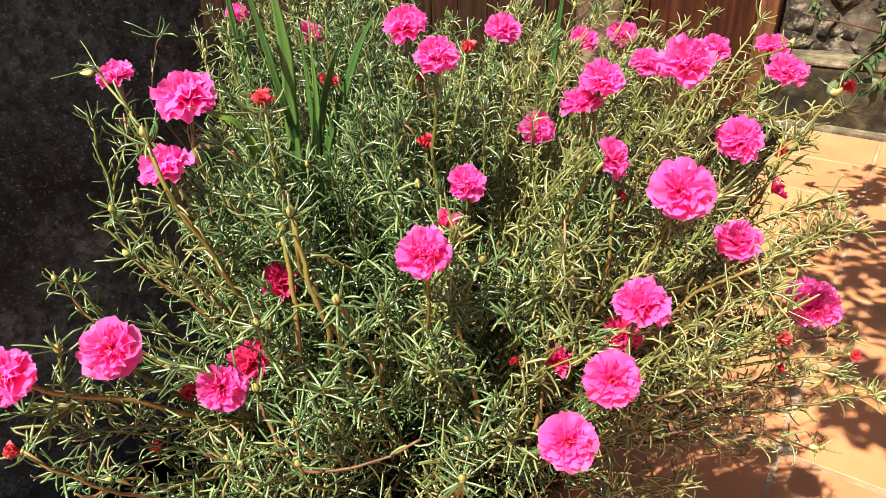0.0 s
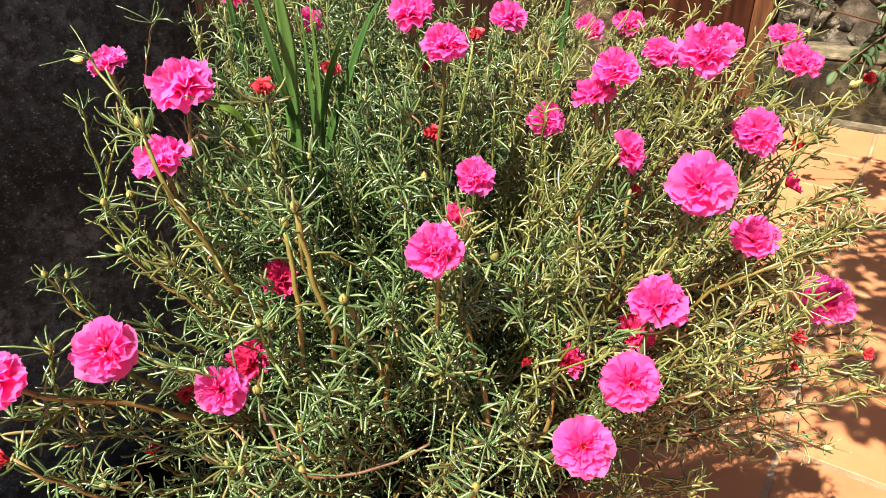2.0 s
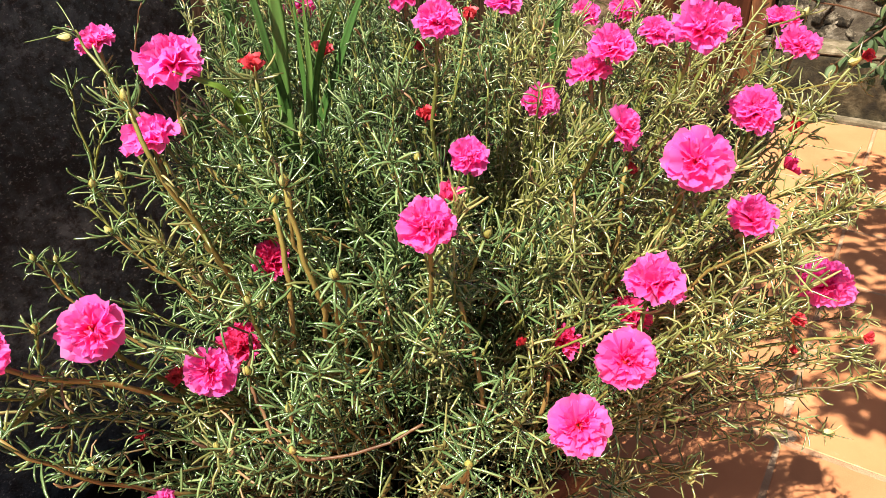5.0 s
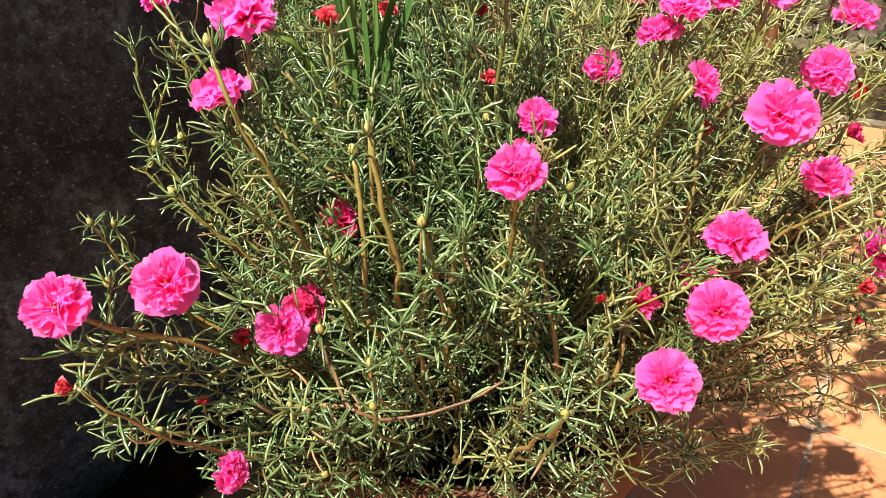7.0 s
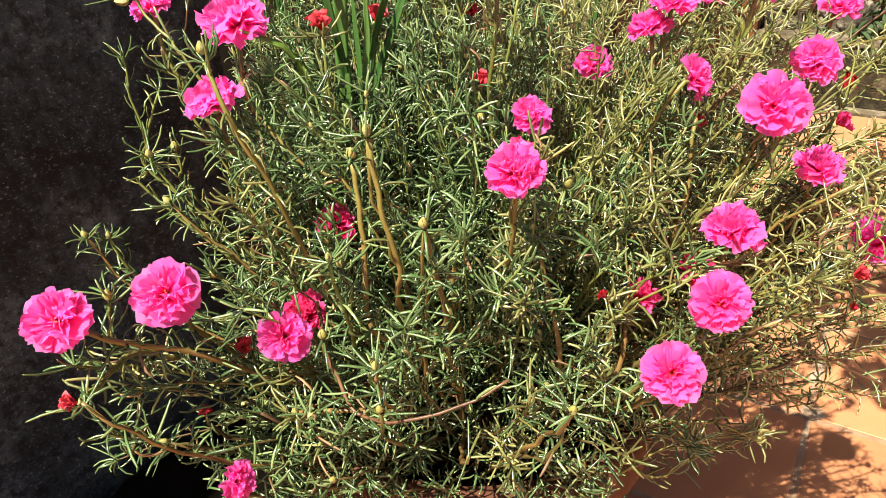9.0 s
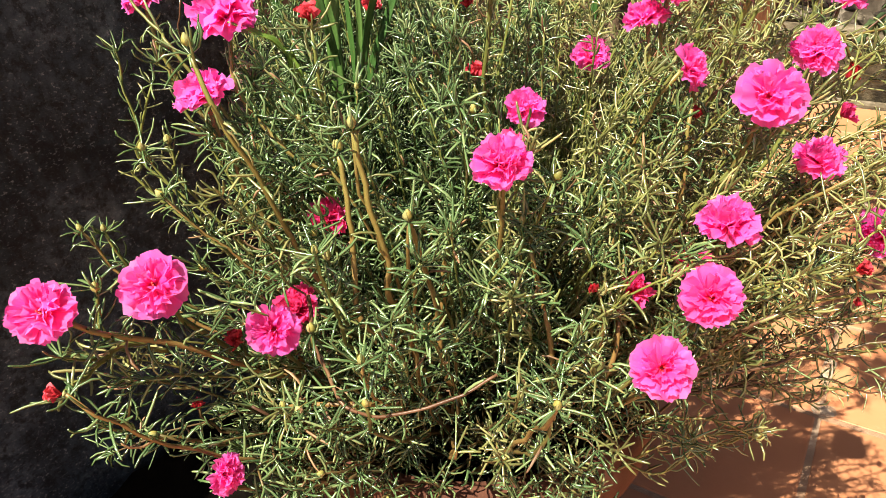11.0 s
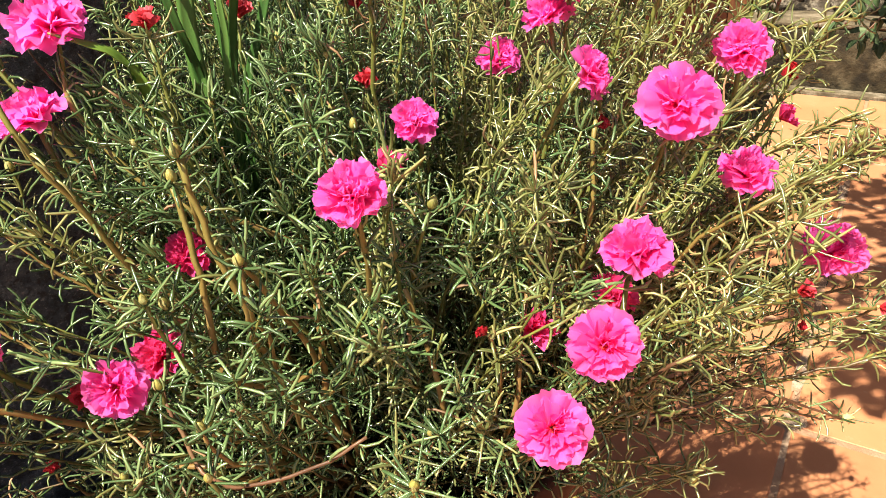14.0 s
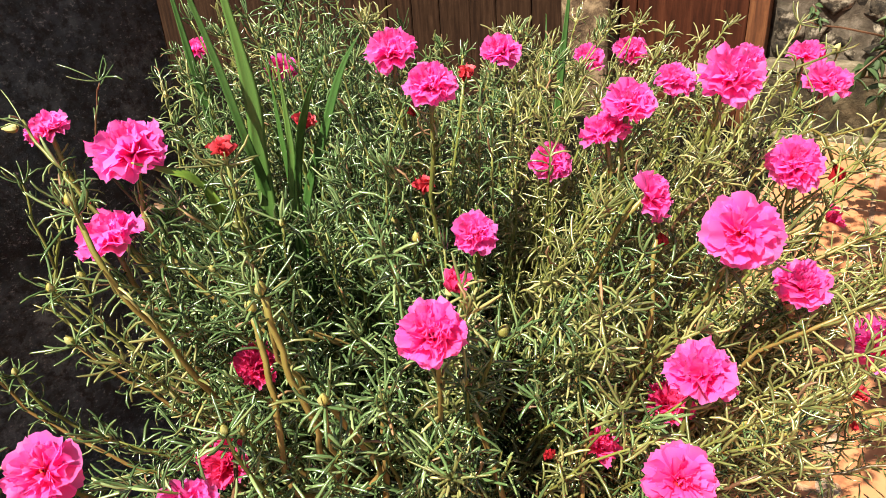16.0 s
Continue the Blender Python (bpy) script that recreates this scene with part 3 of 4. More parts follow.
def flower(x, y, z, size, ax=0.0, ay=-0.45, az=1.0, open_face=False, material=None, root=None, leaves=True, via=None, deep=False):
    tip = head(x, y, z, size, (ax, ay, az), RINGS_OPEN if open_face else RINGS, PETALS_DEEP if deep else PETALS, "flower", "fading deep pink flower" if deep else "")
    if via:
        bare_stem(list(via) + [tuple(tip)], 0.0020, 0.0012, material, 0.0034, 0.20)
        whorl(tip - Vector((ax, ay, az)).normalized() * 0.002, (ax, ay, az), 8, 0.018, tone_at(tip), 45, 95)
    else:
        carry(tip, (ax * 0.5, ay * 0.4, az + 0.3), material, root, leaves)


def carry(tip, axis, material=None, root=None, leaves=True, r=0.0019):
    material = material or (STEM_TAN if rng.random() < 0.35 else STEM_GREEN)
    pts = route(tip, axis, 16, root)
    stem(pts, r * 1.3, r * 0.75, material)
    tone = tone_at(tip)
    if leaves:
        leafy(pts, 0.40, 0.0038, 0.0155, tone)
    whorl(pts[-1] - Vector(axis).normalized() * 0.002, axis, 9, 0.017, tone, 45, 95)
    return pts


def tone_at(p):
    """Yellow-green leaves grow commoner towards larger x and z."""
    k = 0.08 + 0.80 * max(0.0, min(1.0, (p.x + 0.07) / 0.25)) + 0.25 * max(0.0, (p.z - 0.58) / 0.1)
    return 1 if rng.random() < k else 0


def faded(x, y, z, size, ax=0.0, ay=-0.3, az=1.0, shut=False, dark=False):
    tip = head(x, y, z, size, (ax, ay, az), RINGS_SHUT if shut or size < 0.022 else RINGS_WILT, PETALS_DARK if dark else PETALS_DEEP if size > 0.022 else PETALS_RED, "flower",
               "dark red shrivelled flower" if dark else "half-closed faded red flower")
    carry(tip, (ax * 0.4, ay * 0.3, az + 0.3), None, None, True, 0.0014)


def bud_bm():
    return lathe_bm(((0.02, -0.1), (0.26, 0.0), (0.46, 0.25), (0.50, 0.55), (0.36, 0.95), (0.14, 1.25), (0.0, 1.36)), 10)


def sepal_bm():
    bm = bmesh.new()
    rows = []
    for z, w, o in ((0.0, 0.22, 0.30), (0.4, 0.42, 0.52), (0.9, 0.34, 0.46), (1.45, 0.05, 0.20)):
        rows.append([bm.verts.new((o - 0.12 * abs(s), s * w, z)) for s in (-1, 0, 1)])
    for a, b in zip(rows, rows[1:]):
        for i in range(2):
            bm.faces.new((a[i], a[i + 1], b[i + 1], b[i]))
    return bm


BUD_MESH = mesh_of("bud", bud_bm(), BUD, True)
BUD_RED = mesh_of("bud", bud_bm(), PETAL_RED, True)
BUD_BROWN = mesh_of("bud", bud_bm(), STEM_TAN, True)
SEPAL_MESH = mesh_of("sepal", sepal_bm(), SEPAL, True)


def bud(x, y, z, size=0.008, ax=0.0, ay=-0.2, az=1.0, mesh=None, stemmed=True, leaves=True, material=None):
    axis = Vector((ax, ay, az)).normalized()
    size = size * 0.50
    base = Vector((x, y, z)) - axis * size * 0.6
    ob = under(new("bud", mesh or BUD_MESH), PLANT, PLANT_INV @ Matrix.Translation(base) @ frame_z(axis).to_4x4() @ pose(0, 0, 0, 0, 0, rng.uniform(0, 360)) @ Matrix.Diagonal((size, size, size, 1)))
    for a in (0, 180):
        under(new("sepal", SEPAL_MESH), ob, pose(0, 0, -0.08, 0, rng.uniform(-4, 10), a + rng.uniform(-15, 15)))
    if stemmed:
        carry(base, axis, material, None, leaves, 0.0014)


# flowers towards the terrace and the wall, front to back
flower(-0.166, 0.432, 0.627, 0.046, -0.05, -0.30, 1.0, False, STEM_TAN, via=((-0.03, 0.47, 0.36), (-0.055, 0.445, 0.47), (-0.103, 0.42, 0.519), (-0.139, 0.42, 0.544), (-0.164, 0.428, 0.580)))
flower(-0.226, 0.470, 0.630, 0.029, -0.25, -0.15, 1.0)
flower(-0.183, 0.418, 0.584, 0.040, -0.15, -0.20, 1.0)
flower(-0.116, 0.402, 0.505, 0.029, 0.05, -0.70, 0.8, deep=True)
flower(-0.200, 0.326, 0.506, 0.040, 0.10, -1.0, 0.75, True)
flower(-0.236, 0.286, 0.519, 0.036, 0.15, -0.9, 1.0, True, STEM_TAN, via=((-0.05, 0.44, 0.30), (-0.10, 0.40, 0.375), (-0.155, 0.36, 0.416), (-0.191, 0.33, 0.462), (-0.222, 0.300, 0.497)))
flower(-0.143, 0.337, 0.466, 0.034, 0.30, -1.0, 0.7, True)
flower(-0.140, 0.385, 0.452, 0.033, 0.0, -0.4, 1.0, deep=True)
flower(-0.014, 0.329, 0.567, 0.034, -0.10, -0.62, 0.9)
flower(0.013, 0.447, 0.556, 0.031, -0.05, -0.65, 0.9)
flower(0.140, 0.379, 0.579, 0.041, -0.10, -0.9, 0.7, True)
flower(0.107, 0.413, 0.586, 0.031, 0.9, -0.35, 0.5)
flower(0.201, 0.453, 0.583, 0.037, -0.25, -0.6, 0.8)
flower(0.198, 0.416, 0.523, 0.036, 0.10, -0.45, 0.95)
flower(0.294, 0.470, 0.437, 0.050, -0.05, -0.35, 1.0, False, STEM_YELLOW, via=((0.06, 0.46, 0.30), (0.09, 0.44, 0.375), (0.14, 0.415, 0.410), (0.20, 0.425, 0.425), (0.265, 0.455, 0.418)))
flower(0.120, 0.360, 0.512, 0.040, 0.0, -0.30, 1.0)
flower(0.121, 0.400, 0.459, 0.032, 0.1, -0.45, 0.9, deep=True)
flower(0.088, 0.297, 0.501, 0.036, -0.20, -1.0, 0.60, True)
flower(0.065, 0.288, 0.465, 0.036, -0.10, -0.95, 0.75, True)
flower(0.070, 0.517, 0.571, 0.033, 0.05, -0.5, 0.9)
flower(0.104, 0.462, 0.624, 0.034, -0.05, -0.4, 1.0)
flower(0.092, 0.470, 0.606, 0.033, -0.3, 0.1, 0.9)
flower(0.153, 0.441, 0.640, 0.039, 0.10, -0.7, 0.8)
flower(0.150, 0.520, 0.620, 0.029, 0.0, -0.5, 1.0)
flower(0.215, 0.560, 0.620, 0.028, 0.2, -0.5, 1.0)
flower(0.291, 0.590, 0.593, 0.040, 0.2, -0.4, 1.0)
flower(0.287, 0.620, 0.607, 0.034, 0.0, -0.3, 1.0)
flower(0.187, 0.750, 0.592, 0.039, 0.0, -0.4, 1.0)
flower(0.143, 0.731, 0.592, 0.033, 0.2, -0.5, 0.8)
flower(0.053, 0.655, 0.619, 0.038, 0.0, -0.4, 1.0)
flower(-0.006, 0.469, 0.640, 0.033, 0.1, -0.55, 0.9)
flower(-0.029, 0.520, 0.651, 0.036, -0.1, -0.5, 1.0)
flower(-0.129, 0.667, 0.614, 0.034, 0.0, -0.5, 1.0)
flower(-0.179, 0.620, 0.643, 0.023, 0.1, -0.3, 1.0)
flower(-0.171, 0.293, 0.400, 0.027, 0.95, -0.35, 0.3)
# bare tan and yellow stems in front of the leaves
bare_stem(((-0.045, 0.400, 0.34), (-0.064, 0.380, 0.405), (-0.071, 0.376, 0.430), (-0.083, 0.364, 0.439), (-0.092, 0.357, 0.449), (-0.097, 0.357, 0.465), (-0.096, 0.359, 0.497), (-0.096, 0.360, 0.53), (-0.098, 0.362, 0.560)), 0.0021, 0.0013, STEM_TAN, 0.016, 0.6)
bare_stem(((-0.071, 0.376, 0.428), (-0.075, 0.375, 0.447), (-0.079, 0.364, 0.472), (-0.076, 0.354, 0.498), (-0.084, 0.350, 0.540), (-0.087, 0.350, 0.578)), 0.0019, 0.0013, STEM_TAN, 0.016, 0.6)
bare_stem(((-0.071, 0.376, 0.428), (-0.058, 0.372, 0.436), (-0.050, 0.368, 0.452), (-0.056, 0.340, 0.505), (-0.061, 0.318, 0.543)), 0.0017, 0.0012, STEM_TAN, 0.016, 0.6)
bare_stem(((-0.030, 0.390, 0.35), (-0.048, 0.378, 0.400), (-0.047, 0.375, 0.440), (-0.044, 0.369, 0.479), (-0.041, 0.360, 0.512)), 0.0022, 0.0015, STEM_TAN, 0.016, 0.6)
bare_stem(((-0.130, 0.380, 0.46), (-0.124, 0.345, 0.455), (-0.117, 0.334, 0.437), (-0.106, 0.322, 0.420), (-0.084, 0.307, 0.425), (-0.050, 0.302, 0.436), (-0.018, 0.304, 0.452)), 0.0015, 0.0010, STEM_DARK, 0.006, 0.05)
bare_stem(((-0.060, 0.390, 0.36), (-0.098, 0.345, 0.400), (-0.140, 0.350, 0.398), (-0.163, 0.360, 0.386)), 0.0017, 0.0012, STEM_TAN, 0.008, 0.2)
for tx, ty, tz, count, size, tone in ((-0.043, 0.281, 0.421, 11, 0.026, 0), (0.005, 0.255, 0.472, 7, 0.021, 0), (-0.092, 0.312, 0.459, 9, 0.022, 0), (-0.103, 0.334, 0.404, 6, 0.018, 0), (-0.163, 0.360, 0.387, 6, 0.018, 0)):
    carry(Vector((tx, ty, tz)), (0.1, -0.5, 0.8), STEM_TAN, None, False, 0.0015)
    whorl(Vector((tx, ty, tz)), (0.1, -0.5, 0.8), count, size, tone, 55, 100)
bare_stem(((0.030, 0.400, 0.34), (0.020, 0.345, 0.420), (0.012, 0.347, 0.470), (0.004, 0.347, 0.505)), 0.0017, 0.0012, STEM_TAN, 0.016)
bare_stem(((0.050, 0.420, 0.33), (0.055, 0.350, 0.41), (0.062, 0.362, 0.46), (0.075, 0.407, 0.492)), 0.0016, 0.0011, STEM_TAN, 0.016)
bare_stem(((0.060, 0.430, 0.33), (0.110, 0.400, 0.390), (0.190, 0.420, 0.402), (0.270, 0.440, 0.402), (0.328, 0.460, 0.388)), 0.0016, 0.0010, STEM_YELLOW, 0.012)
bare_stem(((0.070, 0.430, 0.34), (0.130, 0.400, 0.420), (0.195, 0.400, 0.438), (0.243, 0.418, 0.434)), 0.0016, 0.0010, STEM_YELLOW, 0.012)
bare_stem(((0.060, 0.440, 0.34), (0.095, 0.422, 0.430), (0.105, 0.405, 0.500), (0.108, 0.412, 0.560)), 0.0017, 0.0011, STEM_TAN, 0.007)
bare_stem(((0.060, 0.420, 0.31), (0.110, 0.370, 0.385), (0.160, 0.362, 0.400), (0.200, 0.372, 0.402), (0.266, 0.380, 0.364)), 0.0015, 0.0009, STEM_DARK, 0.013)
# dark and yellow twigs hanging low over the tiles
bare_stem(((0.060, 0.400, 0.32), (0.102, 0.400, 0.350), (0.178, 0.425, 0.329), (0.200, 0.435, 0.342), (0.250, 0.450, 0.353)), 0.0016, 0.0010, STEM_DARK, 0.0050, 0.35)
bare_stem(((0.178, 0.425, 0.329), (0.241, 0.440, 0.322), (0.265, 0.445, 0.316), (0.298, 0.450, 0.297), (0.326, 0.455, 0.290)), 0.0013, 0.0009, STEM_DARK, 0.0042, 0.05)
bare_stem(((0.158, 0.420, 0.329), (0.188, 0.430, 0.362), (0.202, 0.435, 0.375)), 0.0012, 0.0009, STEM_DARK, 0.0050, 0.1)
bare_stem(((0.200, 0.435, 0.342), (0.250, 0.450, 0.335), (0.304, 0.460, 0.333), (0.334, 0.465, 0.340), (0.363, 0.470, 0.343)), 0.0013, 0.0010, STEM_YELLOW, 0.0060, 0.3)
bare_stem(((0.080, 0.390, 0.34), (0.105, 0.370, 0.350), (0.120, 0.360, 0.342)), 0.0012, 0.0009, STEM_YELLOW, 0.0045, 0.3)
bare_stem(((0.090, 0.400, 0.33), (0.140, 0.375, 0.345), (0.170, 0.370, 0.332)), 0.0012, 0.0009, STEM_YELLOW, 0.0045, 0.3)
bare_stem(((0.160, 0.480, 0.46), (0.202, 0.500, 0.557), (0.265, 0.515, 0.577), (0.314, 0.530, 0.576)), 0.0012, 0.0008, STEM_TAN, 0.0060, 0.4)
bare_stem(((0.160, 0.490, 0.46), (0.205, 0.530, 0.560), (0.232, 0.548, 0.605), (0.269, 0.550, 0.622)), 0.0012, 0.0009, STEM_GREEN, 0.0050, 0.3)
bare_stem(((0.170, 0.490, 0.46), (0.200, 0.530, 0.560), (0.222, 0.550, 0.601), (0.246, 0.560, 0.640)), 0.0012, 0.0009, STEM_GREEN, 0.0050, 0.3)
for tx, ty, tz in ((0.246, 0.560, 0.640), (0.269, 0.550, 0.622), (0.314, 0.530, 0.576), (0.120, 0.360, 0.342), (0.170, 0.370, 0.332), (0.363, 0.470, 0.343), (0.326, 0.455, 0.290)):
    whorl(Vector((tx, ty, tz)), (0.4, 0.0, 0.9), 6, 0.018, 1, 40, 95)
# faded and closing flowers
faded(-0.003, 0.400, 0.547, 0.026, 0.3, -0.2, 0.8)
faded(0.114, 0.420, 0.558, 0.016, 0.1, -0.2, -0.6, True, True)
faded(0.255, 0.500, 0.557, 0.027, 0.4, -0.2, -0.7, True, True)
faded(0.257, 0.500, 0.522, 0.024, 0.4, -0.4, 0.6)
faded(0.069, 0.360, 0.467, 0.028, 0.2, -0.7, 0.6)
faded(0.041, 0.340, 0.481, 0.014, -0.4, -0.3, 0.5, True, True)
faded(-0.016, 0.500, 0.564, 0.021, 0.0, -0.4, 0.9)
faded(0.016, 0.520, 0.629, 0.018, 0.3, -0.2, 0.9)
faded(-0.019, 0.530, 0.606, 0.017, 0.0, -0.2, 1.0)
faded(-0.115, 0.426, 0.621, 0.019, 0.0, -0.1, 1.0)
faded(-0.086, 0.500, 0.611, 0.021, 0.4, -0.2, 1.0)
faded(-0.209, 0.362, 0.392, 0.013, 0.2, -0.5, 0.8, True)
faded(-0.231, 0.270, 0.482, 0.014, -0.9, -0.3, 0.4, True)
faded(0.246, 0.420, 0.436, 0.018, 0.9, -0.2, 0.2, True)
faded(0.258, 0.430, 0.404, 0.014, 0.1, -0.2, -0.9, True, True)
faded(0.333, 0.460, 0.389, 0.016, 0.9, -0.2, -0.1, True)
faded(0.282, 0.484, 0.607, 0.014, 0.9, -0.1, 0.35, True)
faded(-0.174, 0.360, 0.445, 0.020, -0.2, -0.6, 0.6)
# buds
bud(-0.169, 0.369, 0.623, 0.0095, -0.1, 0.0, 1.0, None, False)
bare_stem(((-0.06, 0.44, 0.31), (-0.10, 0.41, 0.41), (-0.127, 0.395, 0.465), (-0.142, 0.372, 0.534), (-0.159, 0.362, 0.587), (-0.168, 0.369, 0.616)), 0.0018, 0.0011, STEM_TAN, 0.007)
whorl(Vector((-0.168, 0.369, 0.615)), (-0.1, 0, 1), 13, 0.022, 0, 40, 100)
# a star-shaped shoot and a long budded shoot before the wall
bare_stem(((-0.08, 0.50, 0.34), (-0.16, 0.50, 0.50), (-0.214, 0.50, 0.591), (-0.214, 0.50, 0.613), (-0.208, 0.50, 0.632), (-0.203, 0.50, 0.646)), 0.0009, 0.0006, STEM_DARK, 0.02, 0.7)
whorl(Vector((-0.203, 0.50, 0.647)), (0.0, -0.1, 1.0), 6, 0.024, 0, 55, 80)
bare_stem(((-0.07, 0.46, 0.34), (-0.15, 0.43, 0.52), (-0.195, 0.43, 0.599), (-0.208, 0.44, 0.615), (-0.222, 0.45, 0.626), (-0.228, 0.455, 0.638)), 0.0014, 0.0010, STEM_GREEN, 0.0065, 0.5)
whorl(Vector((-0.229, 0.455, 0.638)), (-0.6, 0.0, 0.8), 5, 0.022, 0, 25, 80)
bud(-0.236, 0.455, 0.634, 0.011, -1.0, 0.0, -0.1, None, False)
bud(-0.088, 0.349, 0.583, 0.010, 0.0, -0.1, 1.0, None, True, False, STEM_TAN)
bud(-0.061, 0.315, 0.546, 0.009, 0.0, -0.2, 1.0, None, True, False, STEM_TAN)
bud(-0.041, 0.354, 0.515, 0.009, 0.0, -0.3, 1.0)
bud(0.020, 0.358, 0.545, 0.011, 0.4, -0.2, 1.0, BUD_BROWN)
bud(-0.043, 0.497, 0.579, 0.009)
bud(-0.293, 0.440, 0.487, 0.008, -0.2, -0.1, 1.0)
bud(-0.277, 0.440, 0.486, 0.007, 0.1, -0.1, 1.0)
bud(-0.021, 0.440, 0.558, 0.010, 0.1, -0.2, 1.0)
bud(-0.092, 0.312, 0.462, 0.011, 0.1, -0.2, 1.0, BUD_BROWN, False)
bud(-0.108, 0.340, 0.512, 0.010, 0.0, -0.2, 1.0, BUD_BROWN)
bud(-0.103, 0.334, 0.407, 0.010, 0.0, -0.2, 1.0, BUD_BROWN, False)
bud(-0.098, 0.362, 0.566, 0.010, 0.0, -0.2, 1.0, None, False)
whorl(Vector((-0.098, 0.362, 0.561)), (0.0, -0.2, 1.0), 7, 0.019, 0, 40, 95)
bud(-0.122, 0.338, 0.466, 0.010)
bud(-0.163, 0.360, 0.389, 0.009, -0.3, -0.2, 0.9, BUD_BROWN, False)
bud(0.005, 0.255, 0.474, 0.009, 0.1, -0.4, 0.9, None, False)
bud(-0.112, 0.330, 0.521, 0.008)
bud(-0.090, 0.300, 0.471, 0.009)
bud(0.000, 0.350, 0.523, 0.008, 0.0, -0.3, 1.0, BUD_BROWN)
bud(0.005, 0.270, 0.453, 0.009)
bud(-0.224, 0.420, 0.518, 0.009, -0.5, -0.1, 0.8)
bud(0.072, 0.408, 0.498, 0.009)
bud(0.193, 0.420, 0.505, 0.010, 0.2, -0.4, 0.8)
bud(-0.089, 0.290, 0.450, 0.008)
bud(-0.138, 0.310, 0.434, 0.008)
bud(-0.215, 0.310, 0.417, 0.008, -0.5, -0.3, 0.6)
bud(0.325, 0.517, 0.500, 0.012, 0.5, -0.1, 0.7, BUD_BROWN, True, True, STEM_DARK)
bud(0.337, 0.420, 0.380, 0.008, 0.9, -0.1, 0.2, BUD_BROWN)
bud(0.269, 0.380, 0.366, 0.009, 0.9, -0.2, 0.0, BUD_BROWN, False)
bud(0.300, 0.475, 0.420, 0.009, 0.8, -0.2, 0.3)

bud(0.330, 0.456, 0.289, 0.009, 0.9, -0.1, -0.1, BUD_BROWN, False)
bud(0.366, 0.470, 0.344, 0.008, 0.9, -0.1, 0.2, BUD_BROWN, False)
bud(0.121, 0.359, 0.344, 0.010, 0.3, -0.4, 0.8, None, False)
bud(0.171, 0.369, 0.334, 0.011, 0.5, -0.4, 0.6, None, False)
bud(0.269, 0.550, 0.624, 0.010, 0.3, -0.2, 0.9, None, False)

bud(0.276, 0.484, 0.604, 0.011, 0.9, -0.1, 0.35, None, False)

# slim outlying shoots
bare_stem(((-0.160, 0.460, 0.400), (-0.254, 0.470, 0.502), (-0.254, 0.470, 0.517), (-0.246, 0.470, 0.545), (-0.232, 0.470, 0.575)), 0.0013, 0.0009, STEM_GREEN, 0.0055, 0.30)
bare_stem(((-0.170, 0.460, 0.440), (-0.249, 0.470, 0.516), (-0.248, 0.470, 0.543), (-0.251, 0.470, 0.572), (-0.249, 0.470, 0.597)), 0.0012, 0.0008, STEM_GREEN, 0.0075, 0.30)
bare_stem(((-0.160, 0.450, 0.420), (-0.219, 0.450, 0.511), (-0.221, 0.450, 0.527), (-0.222, 0.450, 0.542)), 0.0012, 0.0009, STEM_GREEN, 0.0050, 0.30)
bare_stem(((-0.160, 0.440, 0.400), (-0.227, 0.440, 0.520), (-0.233, 0.440, 0.532), (-0.236, 0.440, 0.541)), 0.0012, 0.0009, STEM_GREEN, 0.0050, 0.30)
bare_stem(((-0.150, 0.430, 0.440), (-0.202, 0.440, 0.564), (-0.206, 0.440, 0.586), (-0.213, 0.440, 0.596)), 0.0012, 0.0009, STEM_GREEN, 0.0045, 0.30)
bare_stem(((-0.231, 0.345, 0.453), (-0.235, 0.330, 0.471), (-0.234, 0.330, 0.489), (-0.231, 0.330, 0.503)), 0.0014, 0.0010, STEM_GREEN, 0.0042, 0.10)
bare_stem(((-0.211, 0.350, 0.445), (-0.227, 0.335, 0.462), (-0.228, 0.310, 0.470), (-0.230, 0.285, 0.476), (-0.231, 0.275, 0.478)), 0.0016, 0.0012, STEM_GREEN, 0.0050, 0.10)
bare_stem(((-0.232, 0.340, 0.450), (-0.237, 0.340, 0.425), (-0.245, 0.340, 0.399), (-0.251, 0.340, 0.381)), 0.0012, 0.0009, STEM_GREEN, 0.0045, 0.10)
bare_stem(((-0.195, 0.350, 0.352), (-0.211, 0.340, 0.383), (-0.227, 0.330, 0.395), (-0.244, 0.310, 0.425)), 0.0013, 0.0010, STEM_GREEN, 0.0045, 0.10)
bare_stem(((-0.231, 0.330, 0.458), (-0.238, 0.310, 0.471), (-0.243, 0.300, 0.481)), 0.0011, 0.0009, STEM_GREEN, 0.0050, 0.20)
bare_stem(((-0.179, 0.370, 0.424), (-0.201, 0.360, 0.410), (-0.218, 0.350, 0.416)), 0.0011, 0.0009, STEM_GREEN, 0.0042, 0.10)
bare_stem(((0.060, 0.400, 0.310), (0.072, 0.375, 0.300), (0.104, 0.385, 0.309), (0.148, 0.395, 0.310), (0.194, 0.405, 0.305)), 0.0013, 0.0009, STEM_YELLOW, 0.0042, 0.25)
bare_stem(((0.070, 0.400, 0.300), (0.103, 0.375, 0.294), (0.135, 0.385, 0.301), (0.169, 0.395, 0.303), (0.191, 0.400, 0.307)), 0.0012, 0.0009, STEM_YELLOW, 0.0042, 0.25)
bare_stem(((0.086, 0.400, 0.357), (0.143, 0.410, 0.340), (0.191, 0.420, 0.339), (0.244, 0.430, 0.307), (0.258, 0.435, 0.316)), 0.0013, 0.0009, STEM_DARK, 0.0038, 0.10)
bare_stem(((0.127, 0.400, 0.388), (0.173, 0.410, 0.365), (0.199, 0.415, 0.353)), 0.0012, 0.0008, STEM_YELLOW, 0.0045, 0.10)
